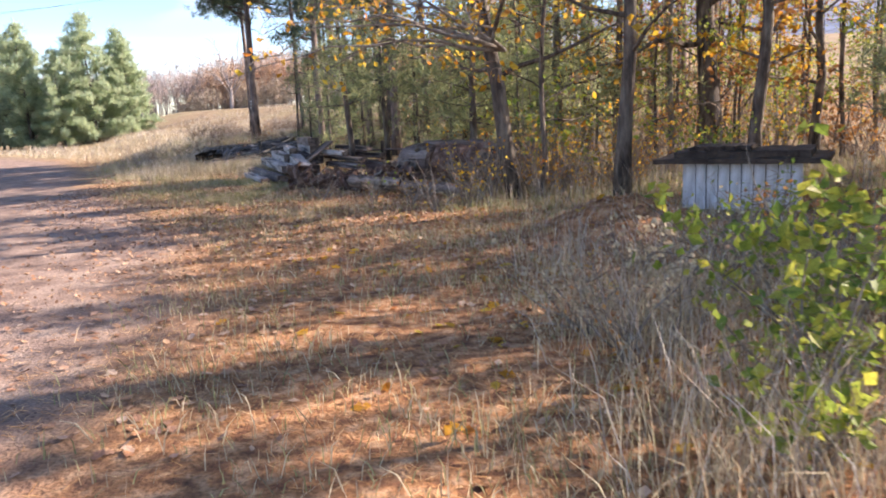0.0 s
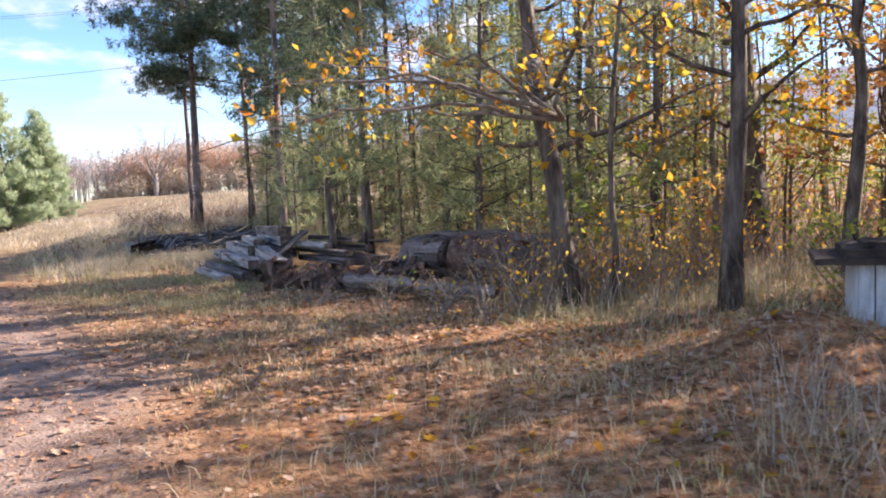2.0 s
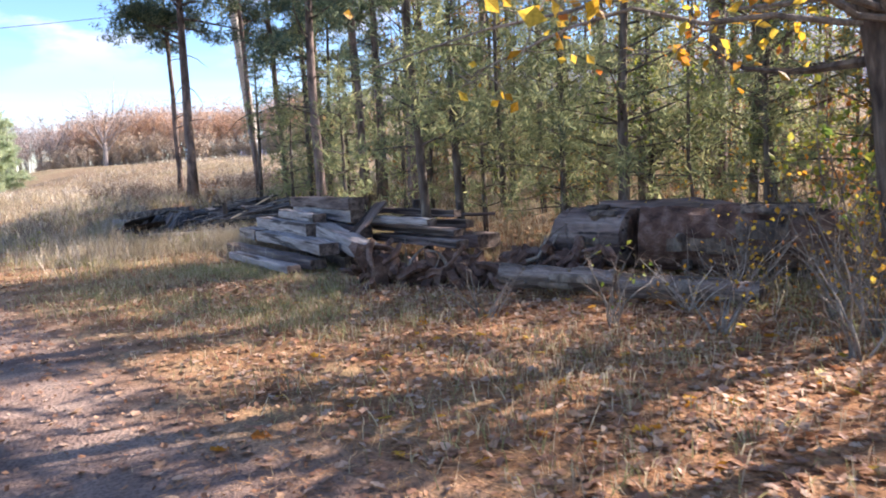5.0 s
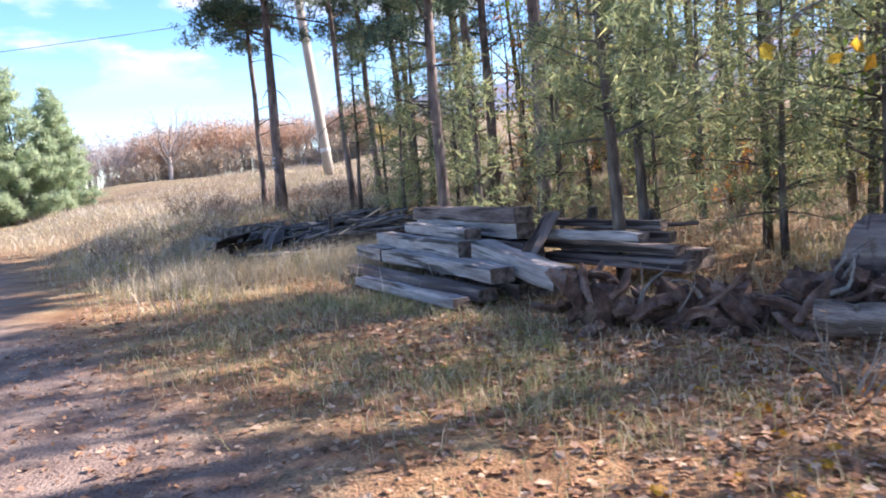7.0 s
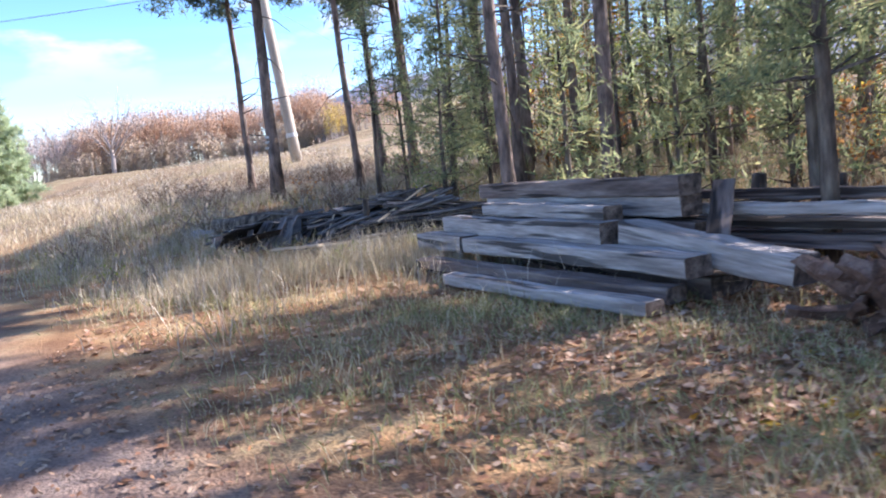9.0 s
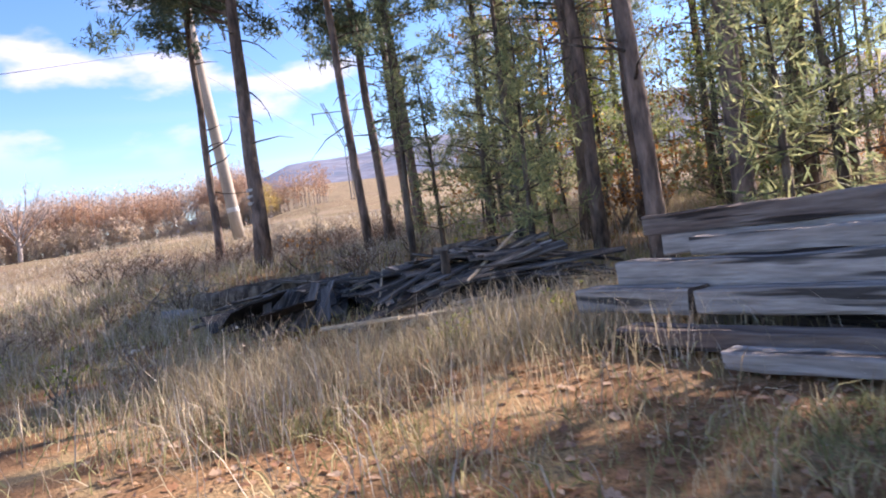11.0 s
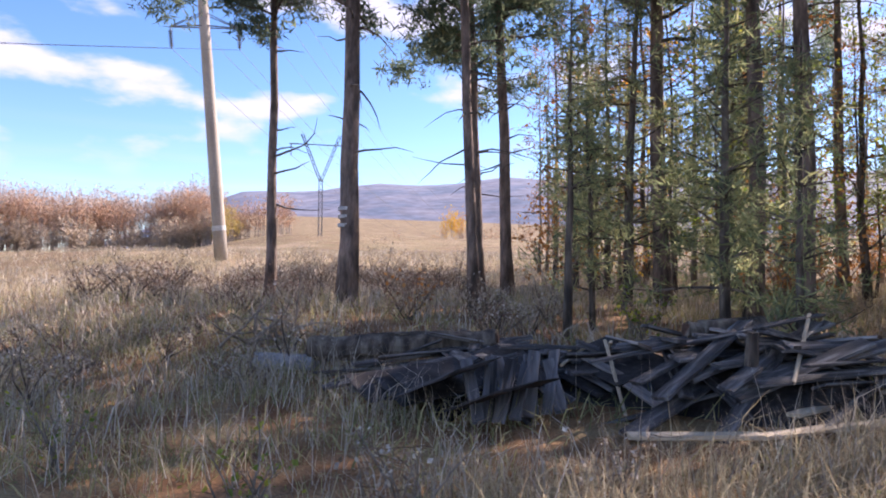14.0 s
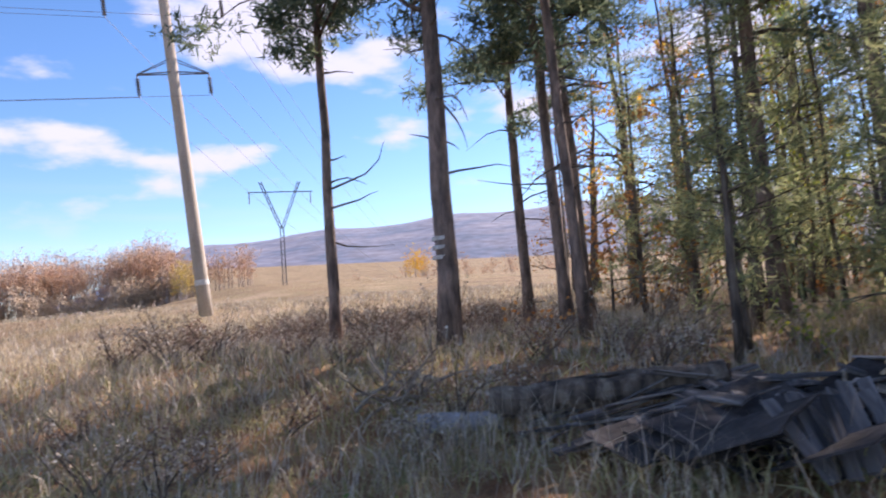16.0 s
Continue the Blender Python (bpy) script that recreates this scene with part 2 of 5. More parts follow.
M = {
    "bark_pine": material("bark_pine", [(0.07, 0.055, 0.048), (0.17, 0.13, 0.11), (0.27, 0.2, 0.165)], 7, (1, 1, 0.3), bump=1.0, fine=30),
    "bark_dark": material("bark_dark", [(0.04, 0.032, 0.027), (0.11, 0.088, 0.07), (0.19, 0.16, 0.125)], 9, (1, 1, 0.25), bump=1.0, fine=34),
    "bark_grey": material("bark_grey", [(0.12, 0.1, 0.08), (0.3, 0.26, 0.21)], 9, (1, 1, 0.3), bump=0.6),
    "twig": material("twig", [(0.09, 0.06, 0.04), (0.3, 0.22, 0.15)], 3, bump=0, island=True),
    "needles": material("needles", [(0.06, 0.1, 0.075), (0.13, 0.18, 0.12), (0.24, 0.27, 0.15)], 3, bump=0, island=True, translucent=0.6, rough=0.6),
    "needles_young": material("needles_young", [(0.12, 0.16, 0.09), (0.26, 0.3, 0.15), (0.44, 0.43, 0.2)], 3, bump=0, island=True, translucent=0.6, rough=0.6),
    "leaf_gold": material("leaf_gold", [(0.5, 0.22, 0.02), (0.62, 0.36, 0.03), (0.6, 0.45, 0.06), (0.5, 0.16, 0.03)], 3, bump=0, island=True, translucent=0.65, rough=0.5),
    "leaf_green": material("leaf_green", [(0.1, 0.17, 0.03), (0.24, 0.3, 0.05), (0.42, 0.4, 0.06)], 3, bump=0, island=True, translucent=0.5, rough=0.5),
    "leaf_russet": material("leaf_russet", [(0.22, 0.09, 0.03), (0.38, 0.17, 0.05), (0.46, 0.27, 0.1)], 3, bump=0, island=True, translucent=0.35, rough=0.7),
    "litter": material("litter", [(0.2, 0.1, 0.055), (0.34, 0.17, 0.085), (0.4, 0.25, 0.14), (0.46, 0.34, 0.24), (0.26, 0.13, 0.075), (0.3, 0.17, 0.1)], 3, bump=0, island=True, translucent=0.15, rough=0.6),
    "leaf_dead": material("leaf_dead", [(0.1, 0.06, 0.05), (0.18, 0.11, 0.09), (0.26, 0.17, 0.13)], 3, bump=0, island=True, translucent=0.2),
    "grass_dry": material("grass_dry", [(0.25, 0.195, 0.12), (0.46, 0.38, 0.235), (0.62, 0.54, 0.36), (0.36, 0.25, 0.16)], 3, bump=0, island=True, translucent=0.35),
    "grass_green": material("grass_green", [(0.16, 0.165, 0.07), (0.31, 0.3, 0.13), (0.48, 0.43, 0.22)], 3, bump=0, island=True, translucent=0.35),
    "weed": material("weed", [(0.22, 0.17, 0.13), (0.4, 0.34, 0.27), (0.6, 0.55, 0.46)], 3, bump=0, island=True, translucent=0.1),
    "beam": grained("beam", [(0.2, 0.17, 0.155), (0.37, 0.335, 0.31), (0.5, 0.46, 0.43)]),
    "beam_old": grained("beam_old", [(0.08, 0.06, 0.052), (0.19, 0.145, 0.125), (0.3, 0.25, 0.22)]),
    "cut_wood": material("cut_wood", [(0.05, 0.038, 0.032), (0.12, 0.09, 0.072), (0.2, 0.155, 0.125)], 14, bump=0.8, fine=50),
    "board": material("board", [(0.035, 0.032, 0.032), (0.095, 0.088, 0.086), (0.26, 0.25, 0.24)], 1.5, (0.8, 9, 9), bump=0.5, fine=25, vary=0.35, island=False),
    "board_grey": grained("board_grey", [(0.1, 0.095, 0.095), (0.2, 0.19, 0.19), (0.32, 0.3, 0.3)]),
    "board_pale": material("board_pale", [(0.4, 0.32, 0.22), (0.6, 0.5, 0.36)], 2.0, (0.6, 9, 9), bump=0.4, fine=25),
    "log": material("log", [(0.09, 0.07, 0.055), (0.19, 0.155, 0.13), (0.3, 0.255, 0.22)], 2.0, (0.4, 6, 6), bump=0.9, fine=18, vary=0.35),
    "root": material("root", [(0.05, 0.03, 0.022), (0.12, 0.07, 0.05), (0.2, 0.14, 0.11)], 6, bump=0.8),
    "paint_white": material("paint_white", [(0.38, 0.37, 0.36), (0.62, 0.62, 0.63)], 5, (3, 3, 0.6), bump=0.3, vary=0.12),
    "tar": material("tar", [(0.03, 0.022, 0.018), (0.075, 0.055, 0.042)], 6, bump=0.9, fine=30),
    "concrete": material("concrete", [(0.3, 0.26, 0.21), (0.42, 0.37, 0.31)], 2, (1, 1, 0.2), bump=0.2),
    "steel": material("steel", [(0.1, 0.1, 0.11), (0.2, 0.2, 0.21)], 4, bump=0.1, metal=0.6, rough=0.6),
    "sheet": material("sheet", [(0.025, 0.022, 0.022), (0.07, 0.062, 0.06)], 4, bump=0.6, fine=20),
    "stone": material("stone", [(0.2, 0.2, 0.21), (0.36, 0.36, 0.38)], 4, bump=0.4),
    "paint_band": material("paint_band", [(0.4, 0.4, 0.38), (0.6, 0.6, 0.58)], 12, bump=0.3),
    # far trees, brush and bark: haze put into the colours, paled and greyed
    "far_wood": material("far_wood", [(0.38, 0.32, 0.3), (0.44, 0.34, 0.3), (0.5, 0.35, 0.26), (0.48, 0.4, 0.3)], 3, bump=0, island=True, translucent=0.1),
    "hazed_orange": material("hazed_orange", [(0.44, 0.25, 0.17), (0.54, 0.33, 0.2), (0.55, 0.4, 0.25), (0.48, 0.35, 0.28)], 3, bump=0, island=True, translucent=0.1),
    "hazed_grey": material("hazed_grey", [(0.33, 0.29, 0.29), (0.42, 0.36, 0.35), (0.5, 0.4, 0.36)], 3, bump=0, island=True, translucent=0.2),
    "hazed_brush": material("hazed_brush", [(0.42, 0.34, 0.26), (0.52, 0.42, 0.31), (0.58, 0.45, 0.3)], 3, bump=0, island=True, translucent=0.2),
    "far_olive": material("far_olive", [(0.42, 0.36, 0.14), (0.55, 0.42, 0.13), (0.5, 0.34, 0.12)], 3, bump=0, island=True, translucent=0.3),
    "hazed_bark": material("hazed_bark", [(0.28, 0.24, 0.22), (0.4, 0.34, 0.3)], 2, (1, 1, 0.3), bump=0),
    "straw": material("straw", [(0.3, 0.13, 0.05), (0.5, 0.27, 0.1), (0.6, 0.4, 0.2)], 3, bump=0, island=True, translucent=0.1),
    # lighter needles for the pines across the field, paled for haze
    "needles_hazed": material("needles_hazed", [(0.28, 0.36, 0.24), (0.42, 0.5, 0.31), (0.56, 0.6, 0.38)], 3, bump=0, island=True, translucent=0.6),
    # wooded ridge: the blue of aerial haze is in the base colour
    "hazed_hill": material("hazed_hill", [(0.12, 0.15, 0.21), (0.17, 0.18, 0.23), (0.22, 0.22, 0.26)], 0.012, (1, 1, 3), bump=0, fine=0.05),
    "white_body": material("white_body", [(0.6, 0.6, 0.6), (0.75, 0.75, 0.75)], 2, bump=0, rough=0.4),
    "dark_glass": material("dark_glass", [(0.02, 0.02, 0.025), (0.03, 0.03, 0.035)], 2, bump=0, rough=0.1),
    "house_wall": material("house_wall", [(0.35, 0.3, 0.25), (0.45, 0.4, 0.33)], 2, bump=0.1),
    "house_roof": material("house_roof", [(0.16, 0.1, 0.08), (0.22, 0.15, 0.12)], 2, bump=0.2),
}


# ---- geometry helpers ----
class Geo:
    """Collects vertices and faces of many pieces for one mesh."""

    def __init__(self):
        self.v, self.f, self.n = [], [], 0

    def add(self, verts, faces):
        self.v.append(np.asarray(verts, float).reshape(-1, 3))
        self.f.extend([tuple(i + self.n for i in f) for f in faces])
        self.n += len(self.v[-1])

    def many(self, verts, faces):
        """verts: pieces x points x 3; faces: the faces of one piece."""
        k, p = verts.shape[:2]
        base = (np.arange(k) * p + self.n)[:, None]
        self.v.append(verts.reshape(-1, 3))
        for f in faces:
            self.f.extend(map(tuple, (base + np.array(f)).tolist()))
        self.n += k * p

    def tube(self, points, radii, sides=6, rough=0.0, rng=random):
        points = [Vector(p) for p in points]
        rings = []
        for i, p in enumerate(points):
            d = (points[min(i + 1, len(points) - 1)] - points[max(i - 1, 0)]).normalized()
            a = d.orthogonal().normalized() if i == 0 else (a - d * a.dot(d)).normalized()
            b = d.cross(a)
            for s in range(sides):
                w = 2 * math.pi * s / sides
                r = radii[i] * (1 + rough * (rng.random() - 0.5))
                rings.append(p + (a * math.cos(w) + b * math.sin(w)) * r)
        faces = []
        for i in range(len(points) - 1):
            for s in range(sides):
                q = (s + 1) % sides
                faces.append((i * sides + s, i * sides + q, (i + 1) * sides + q, (i + 1) * sides + s))
        faces.append(tuple(range(sides))[::-1])
        faces.append(tuple(range((len(points) - 1) * sides, len(points) * sides)))
        self.add(rings, faces)

    def mesh(self, name, mat, smooth=False):
        me = bpy.data.meshes.new(name)
        me.from_pydata(np.concatenate(self.v).tolist() if self.v else [], [], self.f)
        me.materials.append(mat)
        if smooth:
            me.shade_smooth()
        return me


def part(name, geo, mat, parent=None, label="", smooth=False, at=None):
    ob = new(name, geo.mesh(name, M[mat], smooth) if isinstance(geo, Geo) else geo)
    if at is not None:
        ob.matrix_basis = at
    ob.parent = parent
    if label:
        ob["label"] = label
    return ob


def thing(name, at, label, category, group="", kind=""):
    ob = new(name)
    ob.matrix_basis = at
    return tagged(ob, label, category, group, kind)


def smooth01(x, a, b):
    t = np.clip((np.asarray(x, float) - a) / (b - a), 0, 1)
    return t * t * (3 - 2 * t)


EDGE = [(-1.3, -6), (-1.4, 0), (-1.7, 3), (-2.3, 6), (-2.9, 9.5), (-4.3, 11.5), (-5.4, 13.4), (-6.9, 15.6), (-9.2, 19.2), (-11.2, 23), (-13.6, 27.5), (-19, 38), (-32, 62), (-60, 100)]
TURN = EDGE[:-4] + [(-13.6, 27.5), (-18.5, 36), (-27, 46), (-41, 54), (-62, 60), (-110, 66)]
TX, TY = np.array([e[0] for e in TURN], float), np.array([e[1] for e in TURN], float)
EX, EY = np.array([e[0] for e in EDGE], float), np.array([e[1] for e in EDGE], float)


def beside(x, y):
    """Metres to the right of the road's edge."""
    return (np.asarray(x, float) - np.interp(y, TY, TX)) * 0.88


def lie(x, y):
    """Metres from the low ground that the road follows towards the wood."""
    return (np.asarray(x, float) - np.interp(y, EY, EX)) * 0.88


def ripple(x, y):
    return (np.sin(x * 1.3 + 1.7 * np.sin(y * 0.8)) + np.sin(y * 1.9 + 1.3 * np.sin(x * 1.1)) + 0.6 * np.sin(x * 4.1 + y * 3.3) + 0.5 * np.sin(y * 5.3 - x * 2.7)) / 3


def height(x, y):
    x, y = np.asarray(x, float), np.asarray(y, float)
    u = lie(x, y)
    bank = smooth01(u, 1.5, 6) * (0.2 * smooth01(y, 19, 24) + 0.6 * smooth01(y, 25, 30.5))
    rise = smooth01(u, 9, 23) * 0.05 * np.clip(y - 30, 0, 40) + smooth01(u, 36, 60) * 0.06 * np.clip(y - 70, 0, 70) + 0.015 * np.clip(y - 75, 0, 90)
    far = 0.095 * smooth01(x, -45, 40) * np.clip(y - 205, 0, 560)
    near = 0.12 * smooth01(x, 0.5, 3.5) * smooth01(y, 5, 10)
    mound = 0.4 * np.exp(-(((x - 2.05) / 0.85) ** 2 + ((y - 8.6) / 0.55) ** 2))
    return bank + rise + far + near + mound + 0.025 * ripple(x, y) * smooth01(u, -0.5, 1.5) + 0.012 * ripple(x * 0.7, y * 0.5)


# ---- ground ----
def ground():
    far = np.cumsum(0.45 * 1.16 ** np.arange(44))
    xs = np.concatenate([-17 - far[::-1], np.arange(-17, 10, 0.22), 10 + far])
    ys = np.concatenate([-5 - far[:30][::-1], np.arange(-5, 36, 0.22), 36 + far])
    X, Y = np.meshgrid(xs, ys)
    Z = height(X, Y)
    me = bpy.data.meshes.new("ground")
    nx, ny = len(xs), len(ys)
    idx = np.arange(nx * ny).reshape(ny, nx)
    quads = np.stack([idx[:-1, :-1], idx[:-1, 1:], idx[1:, 1:], idx[1:, :-1]], -1).reshape(-1, 4)
    me.from_pydata(np.stack([X, Y, Z], -1).reshape(-1, 3).tolist(), [], quads.tolist())
    u = beside(X, Y)
    road = 1 - smooth01(u + 0.35 * ripple(X * 0.8, Y * 0.6), -0.7, 0.5)
    road *= smooth01(u, -7.5, -6.3)
    leaf = smooth01(X  + 0.6 * ripple(X, Y), -4.5, -1.0) * (1 - smooth01(Y + ripple(X, Y), 19, 22))
    field = smooth01(Y, 34, 44)
    mask = np.stack([road, leaf, field, np.ones_like(road)], -1).reshape(-1, 4)
    at = me.color_attributes.new("cover", "FLOAT_COLOR", "POINT")
    at.data.foreach_set("color", mask.ravel().astype(np.float32))
    me.shade_smooth()
    m = bpy.data.materials.new("ground")
    m.use_nodes = True
    t = m.node_tree
    bsdf = t.nodes["Principled BSDF"]
    bsdf.inputs["Roughness"].default_value = 0.95
    bsdf.inputs["Specular IOR Level"].default_value = 0.15
    co = t.nodes.new("ShaderNodeTexCoord")
    cover = t.nodes.new("ShaderNodeVertexColor")
    cover.layer_name = "cover"
    sep = t.nodes.new("ShaderNodeSeparateColor")
    t.links.new(cover.outputs[0], sep.inputs[0])

    def noisy(scale, colours, detail=6, lo=0.35, hi=0.65):
        n = t.nodes.new("ShaderNodeTexNoise")
        n.inputs["Scale"].default_value, n.inputs["Detail"].default_value = scale, detail
        t.links.new(co.outputs["Object"], n.inputs["Vector"])
        r = t.nodes.new("ShaderNodeValToRGB")
        while len(r.color_ramp.elements) < len(colours):
            r.color_ramp.elements.new(0.5)
        for i, c in enumerate(colours):
            r.color_ramp.elements[i].position = lo + (hi - lo) * i / (len(colours) - 1)
            r.color_ramp.elements[i].color = (*c, 1)
        t.links.new(n.outputs["Fac"], r.inputs["Fac"])
        return r.outputs[0], n.outputs["Fac"]

    def blend(fac, a, b):
        x = t.nodes.new("ShaderNodeMix")
        x.data_type = "RGBA"
        t.links.new(fac, x.inputs["Factor"])
        t.links.new(a, x.inputs["A"])
        t.links.new(b, x.inputs["B"])
        return x.outputs["Result"]

    soil, _ = noisy(1.6, [(0.17, 0.09, 0.045), (0.27, 0.16, 0.08), (0.32, 0.23, 0.12)])
    gravel, _ = noisy(2.3, [(0.13, 0.09, 0.072), (0.23, 0.165, 0.13), (0.32, 0.245, 0.19)], 9, 0.32, 0.7)
    leafy, _ = noisy(9, [(0.14, 0.065, 0.035), (0.29, 0.145, 0.065), (0.4, 0.25, 0.14)])
    straw, _ = noisy(0.12, [(0.15, 0.11, 0.065), (0.24, 0.17, 0.1), (0.22, 0.175, 0.095), (0.31, 0.235, 0.15)], 9)
    speck, fine = noisy(45, [(0.6, 0.58, 0.55), (1, 1, 1), (1.25, 1.2, 1.15)], 8)
    c = blend(sep.outputs[1], soil, leafy)
    c = blend(sep.outputs[2], c, straw)
    c = blend(sep.outputs[0], c, gravel)
    mul = t.nodes.new("ShaderNodeMix")
    mul.data_type, mul.blend_type = "RGBA", "MULTIPLY"
    mul.inputs["Factor"].default_value = 1
    t.links.new(c, mul.inputs["A"])
    t.links.new(speck, mul.inputs["B"])
    t.links.new(mul.outputs["Result"], bsdf.inputs["Base Color"])
    bp = t.nodes.new("ShaderNodeBump")
    bp.inputs["Strength"].default_value, bp.inputs["Distance"].default_value = 0.7, 0.03
    t.links.new(fine, bp.inputs["Height"])
    t.links.new(bp.outputs[0], bsdf.inputs["Normal"])
    me.materials.append(m)
    ob = new("ground", me)
    tagged(ob, "gravel and needle-strewn ground with dry grass verges and a tan field", "ground", kind="structure")


ground()


def hazed_hill():
    """A long wooded ridge across the valley, the blue of distance put in its colour."""
    g = Geo()
    rng = random.Random(4)
    n = 90
    rows = []
    for j, (d, k) in enumerate([(860, 0.0), (1150, 0.5), (1450, 0.83), (1700, 1.0), (2000, 0.0)]):
        for i in range(n):
            a = radians(150 - 130 * i / (n - 1))
            top = 1.0 + 1700 * float(np.interp(90 - math.degrees(a), (-20, -7, 1, 5, 19, 30, 50), (0.004, 0.02, 0.085, 0.108, 0.126, 0.134, 0.13))) + 5 * math.sin(i * 0.9)
            z = top * k + (rng.random() * 3 if 0 < k else 0)
            rows.append((math.cos(a) * d, math.sin(a) * d, z if k else 6))
    faces = [(j * n + i, j * n + i + 1, (j + 1) * n + i + 1, (j + 1) * n + i) for j in range(4) for i in range(n - 1)]
    g.add(rows, faces)
    ob = part("backdrop", g, "hazed_hill", smooth=True)
    tagged(ob, "long low wooded ridge beyond the valley, coloured blue for haze", "hill", kind="structure")


hazed_hill()


# ---- plants: foliage pieces ----
def blades(rng, centers, length, width, lean=0.6, up=1.0, bend=0.3):
    """Thin bent blades: arrays for Geo.many. Returns verts k x 5 x 3."""
    k = len(centers)
    az = rng.random(k) * 2 * np.pi
    tilt = rng.random(k) * lean
    d = np.stack([np.cos(az) * np.sin(tilt), np.sin(az) * np.sin(tilt), np.cos(tilt) * up], -1)
    s = np.stack([-np.sin(az), np.cos(az), 0 * az], -1)
    L, W = (length * (0.5 + rng.random(k)))[:, None], (width * (0.6 + 0.8 * rng.random(k)))[:, None] / 2
    side = np.cos(rng.random(k)[:, None] * 3.1)
    s = s * side + np.cross(d, s) * np.sqrt(1 - side**2)
    mid = centers + d * L * 0.55
    drop = np.stack([np.cos(az), np.sin(az), -0.5 + 0 * az], -1) * L * bend * rng.random(k)[:, None]
    tip = centers + d * L + drop
    return np.stack([centers - s * W, centers + s * W, mid + s * W * 0.8, mid - s * W * 0.8, tip], 1)


BLADE = [(0, 1, 2, 3), (3, 2, 4)]


def leaves(rng, centers, size, flat=0.0):
    """Folded leaves of four triangles' area: verts k x 4 x 3."""
    k = len(centers)
    v = rng.normal(size=(k, 3))
    v[:, 2] *= 1 - flat
    v /= np.linalg.norm(v, axis=1)[:, None]
    w = rng.normal(size=(k, 3))
    w[:, 2] *= 1 - flat
    w -= v * (v * w).sum(1)[:, None]
    w /= np.linalg.norm(w, axis=1)[:, None]
    n = np.cross(v, w)
    L = (size * (0.6 + 0.8 * rng.random(k)))[:, None]
    return np.stack([centers - v * L / 2, centers + w * L * 0.36 + n * L * 0.1, centers + v * L / 2 + n * L * 0.12 * flat, centers - w * L * 0.36 + n * L * 0.12], 1)


LEAF = [(0, 1, 2), (0, 2, 3)]


def lobed(rng, centers, size):
    """Fallen oak leaves with lobes, nearly flat: verts k x 10 x 3."""
    k = len(centers)
    az = rng.random(k) * 2 * np.pi
    v = np.stack([np.cos(az), np.sin(az), rng.normal(size=k) * 0.18], -1)
    w = np.stack([-np.sin(az), np.cos(az), rng.normal(size=k) * 0.25], -1)
    L = (size * (0.7 + 0.6 * rng.random(k)))[:, None]
    up = np.array([0, 0, 1.0])
    out = [centers - v * L / 2, centers + v * L / 2]
    for s in (1, -1):
        for f, q in ((-0.25, 0.2), (-0.05, 0.38), (0.1, 0.2), (0.28, 0.34)):
            out.append(centers + v * L * f + w * s * L * q + up * L * q * 0.35 * rng.random((k, 1)))
    return np.stack(out, 1)


LOBED = [(0, 2, 3, 4, 5, 1), (0, 1, 9, 8, 7, 6)]


def tufts(rng, centers, r, per, length, thick=0.07):
    """Needle tufts: many narrow slivers spreading from each centre. verts k x 3 x 3."""
    k = len(centers) * per
    c = np.repeat(centers, per, 0) + rng.normal(size=(k, 3)) * r * 0.35
    d = rng.normal(size=(k, 3)) + (0, 0, 0.35)
    d /= np.linalg.norm(d, axis=1)[:, None]
    s = np.cross(d, rng.normal(size=(k, 3)))
    s /= np.linalg.norm(s, axis=1)[:, None] + 1e-6
    L = (length * (0.6 + 0.8 * rng.random(k)))[:, None]
    return np.stack([c - s * L * thick, c + s * L * thick, c + d * L], 1)


SLIVER = [(0, 1, 2)]


def limb(g, rng, start, direction, length, radius, kinks=4, droop=0.0, wild=0.25, sides=5):
    """A crooked tapering branch. Returns its points."""
    p, d = Vector(start), Vector(direction).normalized()
    pts, rad = [p.copy()], [radius]
    for i in range(kinks):
        d = (d + Vector((rng.uniform(-wild, wild), rng.uniform(-wild, wild), rng.uniform(-wild, wild) - droop))).normalized()
        p = p + d * length / kinks
        pts.append(p.copy())
        rad.append(radius * (1 - 0.85 * (i + 1) / kinks))
    g.tube(pts, rad, sides)
    return pts


def stem(rng, h, lean=(0, 0), wild=0.02, n=9):
    pts = []
    x = y = 0
    for i in range(n):
        f = i / (n - 1)
        pts.append((lean[0] * f * h + x, lean[1] * f * h + y, f * h))
        x += rng.uniform(-wild, wild) * h / n * 3
        y += rng.uniform(-wild, wild) * h / n * 3
    return pts


def along(pts, f):
    f = min(max(f, 0), 0.999) * (len(pts) - 1)
    i = int(f)
    return Vector(pts[i]).lerp(Vector(pts[i + 1]), f - i)


